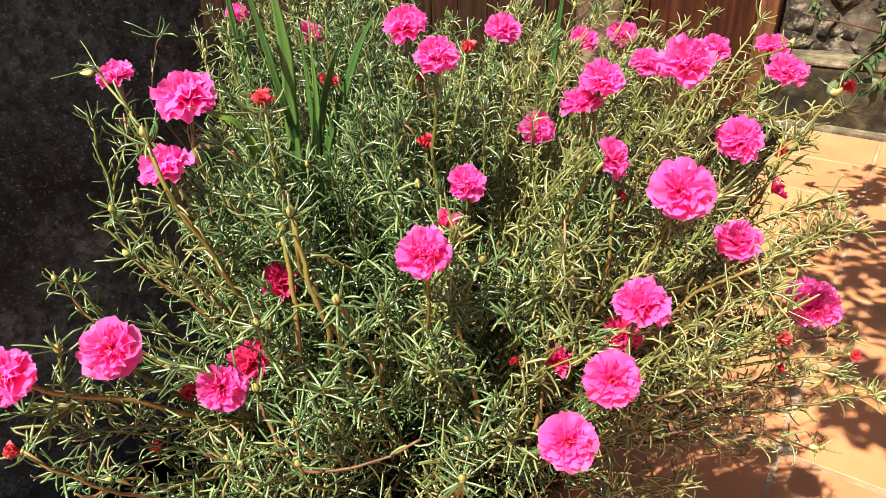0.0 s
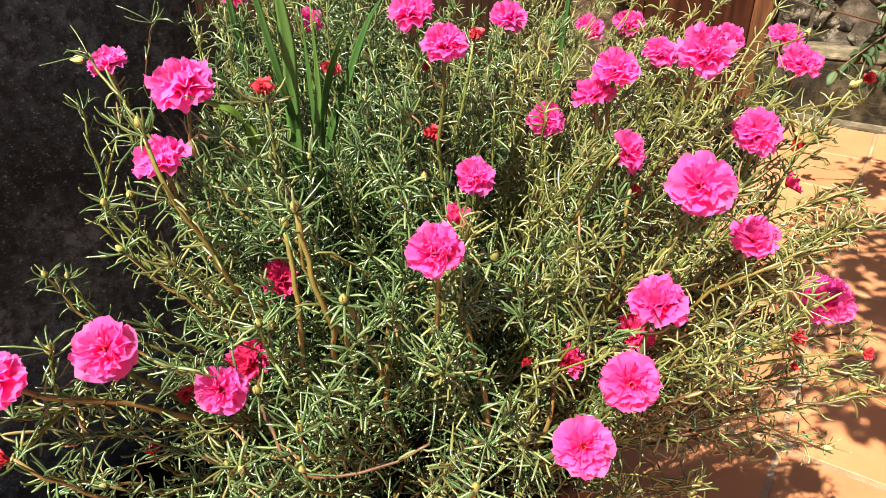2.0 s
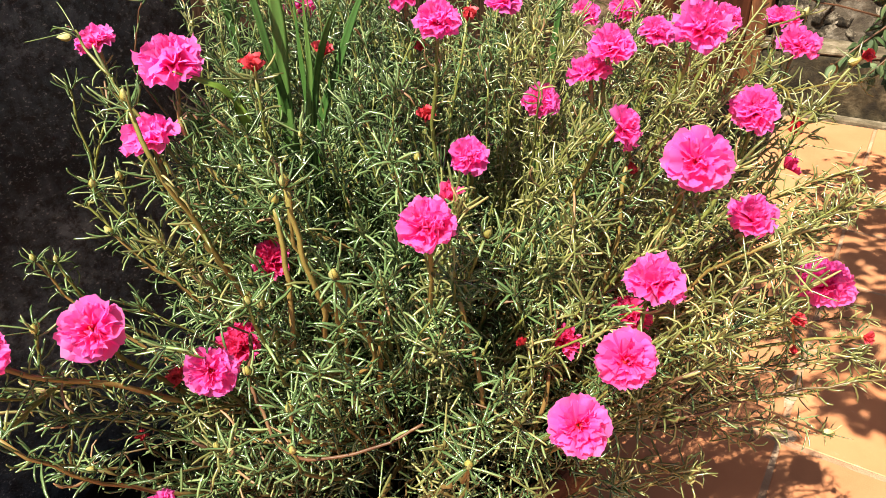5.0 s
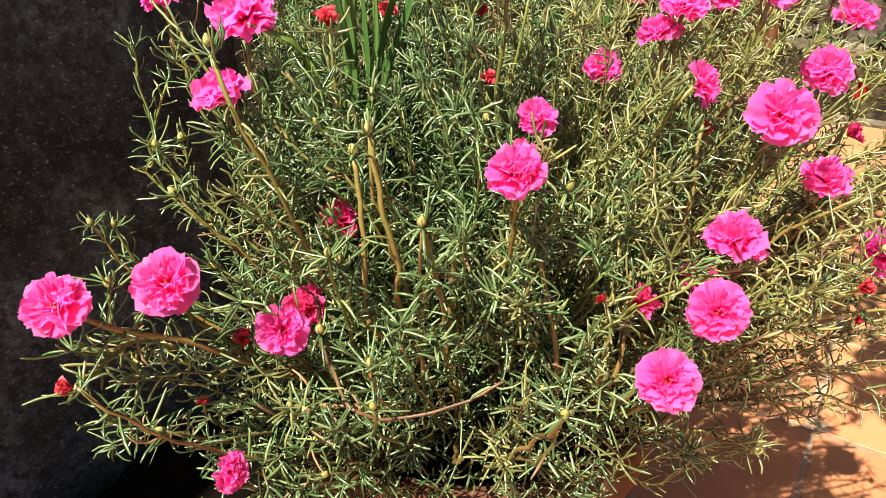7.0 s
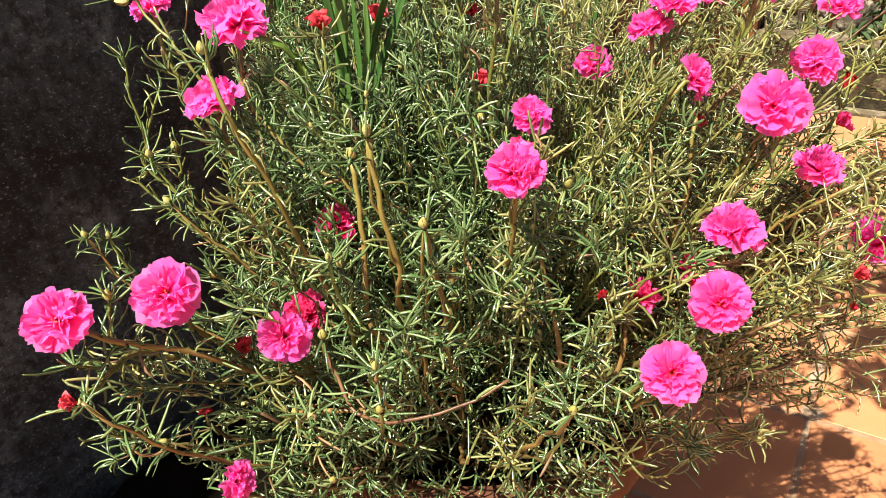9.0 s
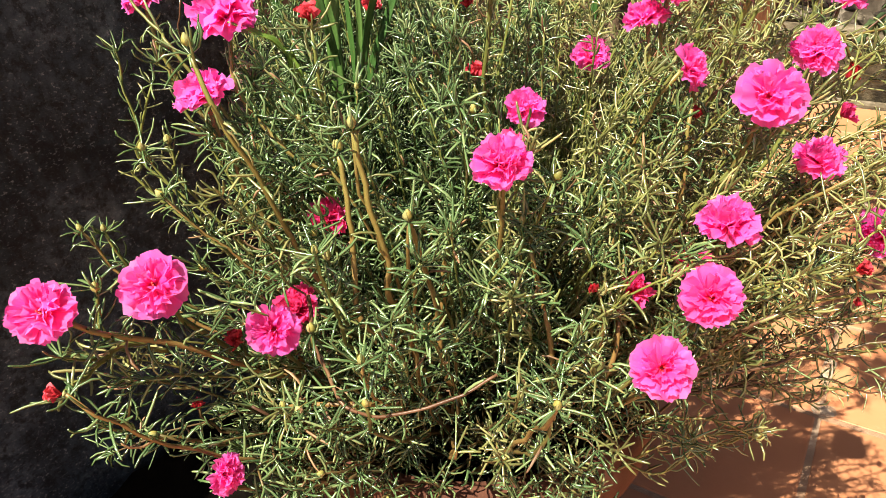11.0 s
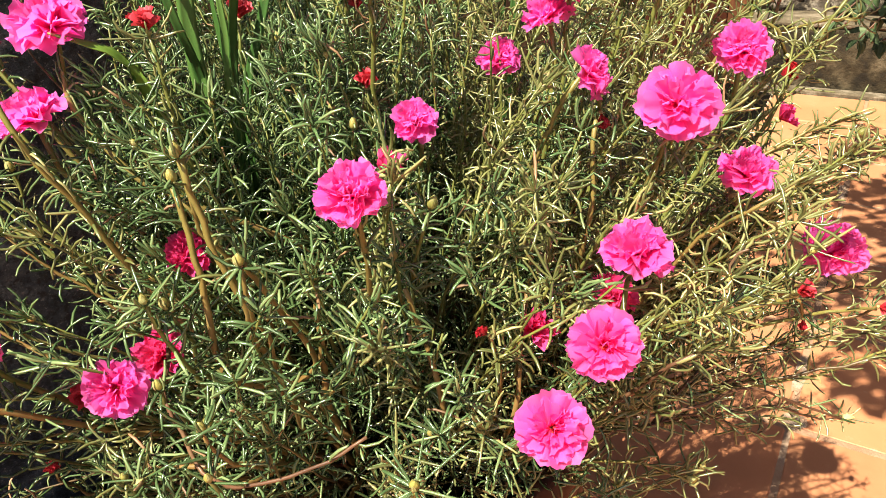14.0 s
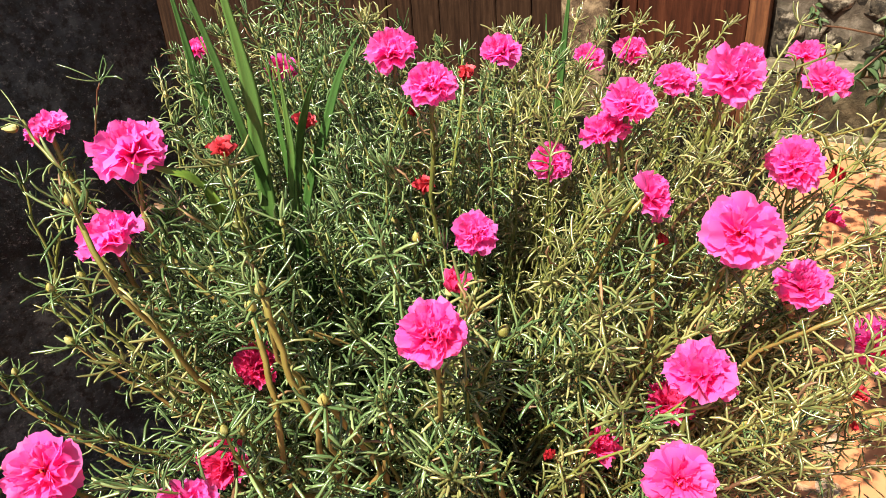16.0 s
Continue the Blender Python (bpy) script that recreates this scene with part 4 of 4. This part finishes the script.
for tx, ty, tz in ((-0.232, 0.470, 0.575), (-0.249, 0.470, 0.597), (-0.222, 0.450, 0.542), (-0.236, 0.440, 0.541), (-0.213, 0.440, 0.596), (-0.231, 0.330, 0.503), (-0.251, 0.340, 0.381), (-0.244, 0.310, 0.425), (-0.243, 0.300, 0.481), (-0.218, 0.350, 0.416)):
    whorl(Vector((tx, ty, tz)), (-0.2, -0.2, 1.0), 7, 0.0195, 0, 30, 95)
for tx, ty, tz in ((0.194, 0.405, 0.305), (0.258, 0.435, 0.316), (0.199, 0.415, 0.353)):
    whorl(Vector((tx, ty, tz)), (0.7, -0.2, 0.6), 7, 0.0185, 1, 30, 95)
bud(-0.222, 0.449, 0.544, 0.010, 0.1, -0.2, 1.0, None, False)
bud(-0.236, 0.439, 0.543, 0.010, 0.1, -0.2, 1.0, None, False)
bud(-0.231, 0.329, 0.505, 0.010, 0.1, -0.2, 1.0, None, False)
bud(0.194, 0.404, 0.307, 0.010, 0.1, -0.2, 1.0, None, False)

# filler shoots that make the mass of the bush
BUSH_C = Vector((0.035, 0.545, 0.385))
REST = bmesh.new()


def before_blades(p):
    """The bush is lower in front of the strap blades."""
    d = p.y - 0.08
    return abs(p.x + 0.26 * d) < 0.024 and p.y < 0.57 and p.z > 0.785 - 0.55 * d


def shoot(tip, axis, start=0.36, spacing=0.0047, joined=False, length=0.0160, low=False):
    if not low and tip.x > 0.05 and tip.y < 0.56 and tip.z < 0.335 + (tip.x - 0.02) * 0.70 + max(0.0, 0.36 - tip.y) * 0.9:
        return  # the bush is undercut on the side of the tiles
    if before_blades(tip):
        tip = Vector((tip.x, tip.y, 0.77 - 0.55 * (tip.y - 0.08)))
    if tip.x > 0.07:
        axis = axis + Vector((rng.uniform(0.2, 0.9), rng.uniform(-0.2, 0.2), -0.1))
    pts = route(tip, axis, 12, None, 0.24 if tip.x > 0.07 else 0.36)
    if any(in_gap(p, 0.008) for p in pts):
        return
    tone = tone_at(tip)
    pick = rng.random()
    if joined:
        tube_bm([PLANT_INV @ p for p in pts], [0.0012 - 0.00005 * i for i in range(12)], 5, REST)
    else:
        stem(pts, 0.0017, 0.0010, STEM_TAN if pick < 0.3 else STEM_DARK if pick < 0.42 else STEM_GREEN)
    leafy(pts, start, spacing, length, tone)
    whorl(pts[-1], pts[-1] - pts[-2], 8, length, tone, 15, 80)
    if rng.random() < 0.2 and not any((pts[-1] - Vector(c[:3])).length < c[3] * 1.1 for c in CLEAR):
        bud(*pts[-1], rng.uniform(0.006, 0.008), axis.x, axis.y, axis.z, None, False)


def shoots(count, joined):
    made = 0
    while made < count:
        c = Vector((rng.uniform(-1, 1), rng.uniform(-1, 1), rng.uniform(-0.25, 1)))
        k = (abs(c.x) ** 4.5 + abs(c.y - 0.45 * (c.z > 0.4) * (c.y < 0) * (c.z - 0.4)) ** 3.2 + abs(c.z) ** 4.5) ** 0.28
        if k > 1.0 or rng.random() > k ** 2 + 0.1:
            continue
        tip = BUSH_C + Vector((c.x * 0.265, c.y * 0.262, c.z * 0.238))
        if tip.z < 0.33:
            continue
        axis = Vector((c.x * 0.75, c.y * 0.75, 0.75 + c.z * 0.5)) + Vector((rng.uniform(-0.4, 0.4), rng.uniform(-0.4, 0.4), 0))
        made += 1
        if tip.x > 0.06 and tip.z < 0.57 and rng.random() < (0.30 if tip.y < 0.50 else 0.75):
            continue  # thinner over the tiles
        shoot(tip, axis, 0.34, 0.0031, joined)


shoots(170, False)
shoots(430, True)
for k in range(17):  # low shoots leaning to the wall
    shoot(Vector((rng.uniform(-0.25, -0.08), rng.uniform(0.285, 0.37), rng.uniform(0.35, 0.46))), Vector((-0.7, -0.6, rng.uniform(0.1, 0.7))), 0.36, 0.0040, True)
for k in range(20):  # short shoots on the front face
    shoot(Vector((rng.uniform(-0.14, 0.15), rng.uniform(0.31, 0.37), rng.uniform(0.42, 0.53))), Vector((rng.uniform(-0.5, 0.5), rng.uniform(-0.9, 0.0), 0.8)), 0.45, 0.0030, True)
for k in range(26):  # short shoots round the dark opening
    shoot(Vector((rng.uniform(-0.04, 0.08), rng.uniform(0.33, 0.42), rng.uniform(0.42, 0.545))), Vector((rng.uniform(-0.5, 0.6), rng.uniform(-0.9, 0.0), 0.8)), 0.45, 0.0032, True)
for k in range(17):  # long shoots arching out over the tiles
    shoot(Vector((rng.uniform(0.20, 0.35), rng.uniform(0.39, 0.56), rng.uniform(0.43, 0.53))), Vector((0.95, rng.uniform(-0.4, 0.1), rng.uniform(0.0, 0.5))), 0.5, 0.0040, k % 2 == 0)
for k in range(18):  # leafy shoots along the sunny side
    shoot(Vector((rng.uniform(0.18, 0.29), rng.uniform(0.42, 0.475), rng.uniform(0.43, 0.545))), Vector((0.8, rng.uniform(-0.4, 0.1), rng.uniform(0.2, 0.9))), 0.5, 0.0032, k % 2 == 0, 0.0160, True)
for k in range(16):  # low shoots spreading over the tiles
    shoot(Vector((rng.uniform(0.20, 0.34), rng.uniform(0.41, 0.50), rng.uniform(0.37, 0.45))), Vector((1.0, rng.uniform(-0.3, 0.1), rng.uniform(-0.2, 0.3))), 0.45, 0.0042, k % 2 == 0, 0.0150, True)
for k in range(8):  # low front shoots over the rim of the pot
    shoot(Vector((rng.uniform(-0.14, 0.10), rng.uniform(0.27, 0.34), rng.uniform(0.33, 0.44))), Vector((rng.uniform(-0.5, 0.5), -0.8, rng.uniform(0.0, 0.7))), 0.40, 0.0040, True)
for k in range(46):  # tall shoots round the strap blades
    shoot(Vector((rng.uniform(-0.192, -0.04), rng.uniform(0.55, 0.66), rng.uniform(0.61, 0.674))), Vector((rng.uniform(-0.4, 0.2), rng.uniform(-0.3, 0.3), 1.0)), 0.40, 0.0031, True)
for k in range(20):  # tall shoots in front of the fence
    shoot(Vector((rng.uniform(-0.06, 0.12), rng.uniform(0.58, 0.76), rng.uniform(0.58, 0.632))), Vector((rng.uniform(-0.3, 0.3), rng.uniform(-0.3, 0.3), 1.0)), 0.40, 0.0031, True)
for k in range(66):  # tall shoots at the back by the wall
    shoot(Vector((rng.uniform(-0.185, -0.02), rng.uniform(0.42, 0.68), rng.uniform(0.55, 0.650))), Vector((rng.uniform(-0.5, 0.2), rng.uniform(-0.3, 0.3), 1.0)), 0.34, 0.0031, True)
for k in range(60):  # shoots behind the blades
    shoot(Vector((rng.uniform(-0.27, -0.03), rng.uniform(0.64, 0.80), rng.uniform(0.46, 0.615))), Vector((rng.uniform(-0.4, 0.2), rng.uniform(-0.3, 0.3), 1.0)), 0.34, 0.0031, True)
for k in range(60):  # tall shoots at the back over the terrace
    shoot(Vector((rng.uniform(-0.05, 0.28), rng.uniform(0.48, 0.76), rng.uniform(0.54, 0.625))), Vector((rng.uniform(-0.3, 0.5), rng.uniform(-0.3, 0.3), 1.0)), 0.36, 0.0031, True)
for k in range(9):  # drooping over the rim beside the wall
    shoot(Vector((rng.uniform(-0.30, -0.16), rng.uniform(0.34, 0.52), rng.uniform(0.29, 0.38))), Vector((-0.8, -0.4, rng.uniform(-0.3, 0.4))), 0.30, 0.0036, True, 0.0180)
for k in range(30):  # leafy growth hiding the front of the rim
    shoot(Vector((rng.uniform(-0.17, 0.06), rng.uniform(0.29, 0.36), rng.uniform(0.31, 0.40))), Vector((rng.uniform(-0.6, 0.4), -0.7, rng.uniform(-0.2, 0.5))), 0.42, 0.0048, True, 0.0175, True)
for k in range(12):  # drooping over the front of the rim
    shoot(Vector((rng.uniform(-0.02, 0.135), rng.uniform(0.30, 0.40), rng.uniform(0.31, 0.375))), Vector((rng.uniform(-0.2, 0.7), -0.7, rng.uniform(-0.3, 0.4))), 0.35, 0.0044, True, 0.0160, True)
tagged(part("undergrowth", REST, STEM_GREEN, PLANT, "crowded inner stems", True), kind="stuff")


# broad strap blades rising through the bush
def blade_bm(points, width, up):
    bm = bmesh.new()
    rows, n = [], len(points)
    for i, p in enumerate(points):
        t = (points[min(i + 1, n - 1)] - points[max(i - 1, 0)]).normalized()
        side = t.cross(Vector(up)).normalized()
        nrm = side.cross(t)
        f = i / (n - 1)
        w = width * (0.75 + 0.25 * math.sin(f * 3.1)) * (1 - max(0.0, f - 0.72) / 0.28 * 0.93)
        rows.append([bm.verts.new(p + side * w * s + nrm * (-abs(s) * -0.30 * w + o)) for s, o in ((-1, 0), (-0.5, 0), (0, 0), (0.5, 0), (1, 0), (0.5, -0.0009), (0, -0.0012), (-0.5, -0.0009))])
    for a, b in zip(rows, rows[1:]):
        for k in range(8):
            bm.faces.new((a[k], a[(k + 1) % 8], b[(k + 1) % 8], b[k]))
    bm.faces.new(rows[0][::-1])
    bm.faces.new(rows[-1])
    return bm


STRAP = tagged(empty("strap_leaf_plant", (-0.11, 0.52, 0.28)), "tall grassy plant with flat bright green strap blades", "plant")


def blade(points, width, up=(0.2, -1, 0.2), material=None):
    o = STRAP.location
    part("blade", blade_bm([p - o for p in smooth_path(points, 4)], width * 0.72, up), material or BLADE, STRAP, "", True)


blade(((-0.115, 0.50, 0.29), (-0.138, 0.54, 0.50), (-0.150, 0.55, 0.57), (-0.159, 0.55, 0.613), (-0.164, 0.55, 0.663), (-0.172, 0.555, 0.735)), 0.0042, (0.5, -1, 0.1))
blade(((-0.104, 0.48, 0.29), (-0.103, 0.475, 0.50), (-0.108, 0.47, 0.58), (-0.112, 0.46, 0.617), (-0.123, 0.46, 0.677), (-0.144, 0.46, 0.765)), 0.0034)
blade(((-0.104, 0.48, 0.29), (-0.106, 0.475, 0.48), (-0.108, 0.47, 0.54), (-0.109, 0.47, 0.60), (-0.107, 0.47, 0.633), (-0.110, 0.47, 0.675), (-0.121, 0.47, 0.765)), 0.0066)
blade(((-0.100, 0.50, 0.29), (-0.101, 0.50, 0.50), (-0.100, 0.50, 0.57), (-0.101, 0.50, 0.61), (-0.102, 0.50, 0.656)), 0.0028, (-0.4, -1, 0.1))
blade(((-0.100, 0.48, 0.29), (-0.098, 0.48, 0.48), (-0.096, 0.48, 0.565), (-0.092, 0.48, 0.607), (-0.092, 0.48, 0.664)), 0.0038)
blade(((-0.098, 0.48, 0.29), (-0.096, 0.48, 0.52), (-0.090, 0.48, 0.59), (-0.077, 0.465, 0.632), (-0.062, 0.46, 0.661)), 0.0034, (0.4, -1, 0.3))
blade(((-0.090, 0.50, 0.29), (-0.097, 0.50, 0.50), (-0.092, 0.50, 0.559), (-0.076, 0.50, 0.601), (-0.059, 0.50, 0.643), (-0.044, 0.50, 0.666)), 0.0042, (-0.3, -1, 0.1))
blade(((-0.112, 0.47, 0.30), (-0.120, 0.455, 0.50), (-0.129, 0.445, 0.580), (-0.137, 0.434, 0.604), (-0.146, 0.426, 0.613), (-0.160, 0.418, 0.622)), 0.0060, (-0.3, -0.6, 1.0), BLADE_PALE)
blade(((0.06, 0.60, 0.29), (0.085, 0.61, 0.50), (0.096, 0.625, 0.60), (0.108, 0.64, 0.69)), 0.0044)
blade(((0.06, 0.61, 0.29), (0.080, 0.63, 0.48), (0.090, 0.66, 0.58), (0.094, 0.68, 0.64)), 0.0035)


# a withered brown leaf caught in the stems
def dead_leaf():
    bm = bmesh.new()
    rows = []
    for i in range(8):
        f = i / 7
        w = 0.0042 * math.sin(math.pi * (0.06 + 0.9 * f))
        rows.append([bm.verts.new((f * 0.024 - 0.012, s * w, 0.006 * math.sin(5 * f) + 0.35 * w * s * s + 0.006 * noise.noise((f * 9, s * 2.0, 4.0)) + o)) for s, o in ((-1, 0), (0, 0), (1, 0), (0, -0.0007))])
    for a, b in zip(rows, rows[1:]):
        for k in range(4):
            bm.faces.new((a[k], a[(k + 1) % 4], b[(k + 1) % 4], b[k]))
    ob = tagged(new("dead_leaf", mesh_of("dead_leaf", bm, LEAF_DRY, True)), "curled brown dead leaf caught among the stems", "leaf")
    ob.matrix_world = pose(-0.169, 0.470, 0.572, 35, 15, 10)


dead_leaf()


# a broad-leaved shrub in front of the stone wall
def shrub():
    thing = empty("shrub", (0.975, 1.44, 0.0))
    q = random.Random(8)
    trunk = bezier(Vector((0.35, 0.02, 0.0)), Vector((0.34, 0.02, 0.32)), Vector((0.10, 0.0, 0.39)), Vector((-0.185, 0.0, 0.460)), 14)
    trunk += [Vector((-0.225, 0.0, 0.466)), Vector((-0.261, 0.0, 0.479))]
    part("branch", tube_bm(trunk, [0.0055 - 0.00028 * i for i in range(16)]), STEM_DARK, thing, "", True)
    twigs = []
    for k, end in enumerate((Vector((-0.17, -0.02, 0.35)), Vector((-0.10, -0.03, 0.33)), Vector((-0.05, -0.02, 0.39)), Vector((-0.02, 0.02, 0.31)), Vector((0.06, 0.0, 0.36)), Vector((-0.24, 0.01, 0.505)), Vector((-0.08, 0.0, 0.47)))):
        a = trunk[(11, 10, 9, 8, 7, 14, 11)[k]]
        pts = bezier(a, a.lerp(end, 0.3) + Vector((0, 0, 0.01)), a.lerp(end, 0.7), end, 6)
        part("twig", tube_bm(pts, [0.003 - 0.0003 * i for i in range(6)], 5), STEM_DARK, thing, "", True)
        twigs.append(pts)
    for k in range(154):
        twig = twigs[k % 7]
        base = twig[q.randrange(1, 6)]
        bm = bmesh.new()
        small = 0.5 if k % 7 == 5 else 1.0
        L, W = q.uniform(0.022, 0.040) * small, q.uniform(0.007, 0.012) * small
        rows = []
        for i in range(7):
            f = i / 6
            w = W * math.sin(math.pi * (0.05 + 0.92 * f ** 0.85))
            rows.append([bm.verts.new((f * L, s * w, 0.25 * w * abs(s) - 0.25 * f * f * L + o)) for s, o in ((-1, 0), (-0.5, -0.0004), (0, -0.001), (0.5, -0.0004), (1, 0), (0, -0.0018))])
        for a, b in zip(rows, rows[1:]):
            for j in range(6):
                bm.faces.new((a[j], a[(j + 1) % 6], b[(j + 1) % 6], b[j]))
        ob = part("leaf", bm, LEAF_DRY if k % 19 == 4 else BROAD, thing, "dry curled leaf" if k % 19 == 4 else "", True)
        ob.matrix_basis = Matrix.Translation(base) @ pose(0, 0, 0, q.uniform(-50, 50), q.uniform(0, 75), q.uniform(0, 360)) @ pose(0.004, 0, 0)
    return tagged(thing, "broad-leaved dark green shrub before the stone wall", "shrub")


shrub()

# a small unseen tree, added beside the terrace to shade the tiles it overhangs
def tree():
    thing = empty("tree", (1.75, 0.62, 0.0))
    q = random.Random(31)
    trunk = bezier(Vector((0, 0, -0.04)), Vector((0.03, 0.02, 0.5)), Vector((-0.10, 0.02, 0.9)), Vector((-0.35, 0.05, 1.25)), 14)
    part("trunk", tube_bm(trunk, [0.045 - 0.0020 * i for i in range(14)], 10), STEM_DARK, thing, "", True)
    limbs = []
    for end, start in ((Vector((-1.62, -0.28, 1.13)), 12), (Vector((-1.52, -0.08, 1.16)), 13), (Vector((-1.40, 0.10, 1.18)), 13), (Vector((-1.28, 0.26, 1.14)), 11), (Vector((-1.10, 0.50, 1.16)), 12)):
        a = trunk[start]
        pts = bezier(a, a.lerp(end, 0.3) + Vector((0, 0, 0.12)), a.lerp(end, 0.7) + Vector((0, 0, 0.08)), end, 14)
        part("limb", tube_bm(pts, [0.014 - 0.0008 * i for i in range(14)], 6), STEM_DARK, thing, "", True)
        limbs.append(pts)
    vs, fs, n = [], [], 0
    for j, pts in enumerate(limbs):
        for k in range(900 if j < 2 else 600):
            p = pts[q.randrange(11 if j < 2 else 9, 14)] + Vector((q.uniform(-0.13, 0.13), q.uniform(-0.13, 0.13), q.uniform(-0.05, 0.05)))
            if p.x < -1.675 or noise.noise(p * 11) < -0.12:
                continue
            L, W = q.uniform(0.030, 0.058), q.uniform(0.008, 0.014)
            m = Matrix.Translation(p) @ pose(0, 0, 0, q.uniform(-60, 60), q.uniform(-60, 60), q.uniform(0, 360))
            for c in ((0, 0, 0), (L * 0.45, W, 0.15 * W), (L, 0, -0.1 * L), (L * 0.45, -W, 0.15 * W)):
                vs.append(tuple(m @ Vector(c)))
            fs.append((n, n + 1, n + 2, n + 3))
            n += 4
    me = bpy.data.meshes.new("crown")
    me.from_pydata(vs, [], fs)
    me.materials.append(BROAD)
    tagged(under(new("crown", me), thing), "small green leaves on thin twigs")
    return tagged(thing, "unseen slender tree added so its thin branches shade the tiles", "tree")


tree()

# leaves of the moss rose: the foremost as parts, the rest joined
mids = np.array([tuple(m @ Vector((0, 0, 0.55))) for m, _, _ in LEAVES])
free = np.ones(len(LEAVES), bool)
for cx, cy, cz, cr in CLEAR:
    free &= ((mids - (cx, cy, cz)) ** 2).sum(1) > cr * cr
LEAVES = [leaf for leaf, ok in zip(LEAVES, free) if ok]
order = sorted(range(len(LEAVES)), key=lambda i: LEAVES[i][0].translation.y - 0.25 * LEAVES[i][0].translation.z)
near = set(order[:300])
for i in order[:300]:
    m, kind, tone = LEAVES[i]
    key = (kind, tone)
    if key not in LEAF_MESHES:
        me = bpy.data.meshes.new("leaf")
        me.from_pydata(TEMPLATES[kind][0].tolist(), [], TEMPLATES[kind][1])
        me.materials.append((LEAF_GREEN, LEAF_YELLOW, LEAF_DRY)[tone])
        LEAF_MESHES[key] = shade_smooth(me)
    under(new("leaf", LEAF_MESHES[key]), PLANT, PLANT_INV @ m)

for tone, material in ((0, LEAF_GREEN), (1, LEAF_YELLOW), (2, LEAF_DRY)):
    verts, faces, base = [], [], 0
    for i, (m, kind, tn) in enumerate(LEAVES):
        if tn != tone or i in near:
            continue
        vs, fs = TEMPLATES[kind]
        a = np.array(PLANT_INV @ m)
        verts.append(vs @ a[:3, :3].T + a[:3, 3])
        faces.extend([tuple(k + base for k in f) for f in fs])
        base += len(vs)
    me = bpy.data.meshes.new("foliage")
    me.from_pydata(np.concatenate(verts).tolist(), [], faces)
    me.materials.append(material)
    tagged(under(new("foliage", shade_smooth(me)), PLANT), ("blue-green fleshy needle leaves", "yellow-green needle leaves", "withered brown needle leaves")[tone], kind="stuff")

# stones of the wall and tiles of the terrace
rubble()


def terrace_tiles():
    q = random.Random(3)
    bm = box_bm((-0.122, -0.122, -0.02), (0.122, 0.122, 0.0), 0.003)
    mesh = mesh_of("tile", bm, TILE)
    for i in range(-1, 9):
        for j in range(-9, 6):
            ob = under(new("tile", mesh), floor, pose((i + 0.5) * SIZE + q.uniform(-0.001, 0.001), (j + 0.5) * SIZE + q.uniform(-0.001, 0.001), q.uniform(-0.0008, 0.0008), q.uniform(-0.2, 0.2), q.uniform(-0.2, 0.2), 90 * q.randrange(4) + q.uniform(-0.3, 0.3)))


terrace_tiles()
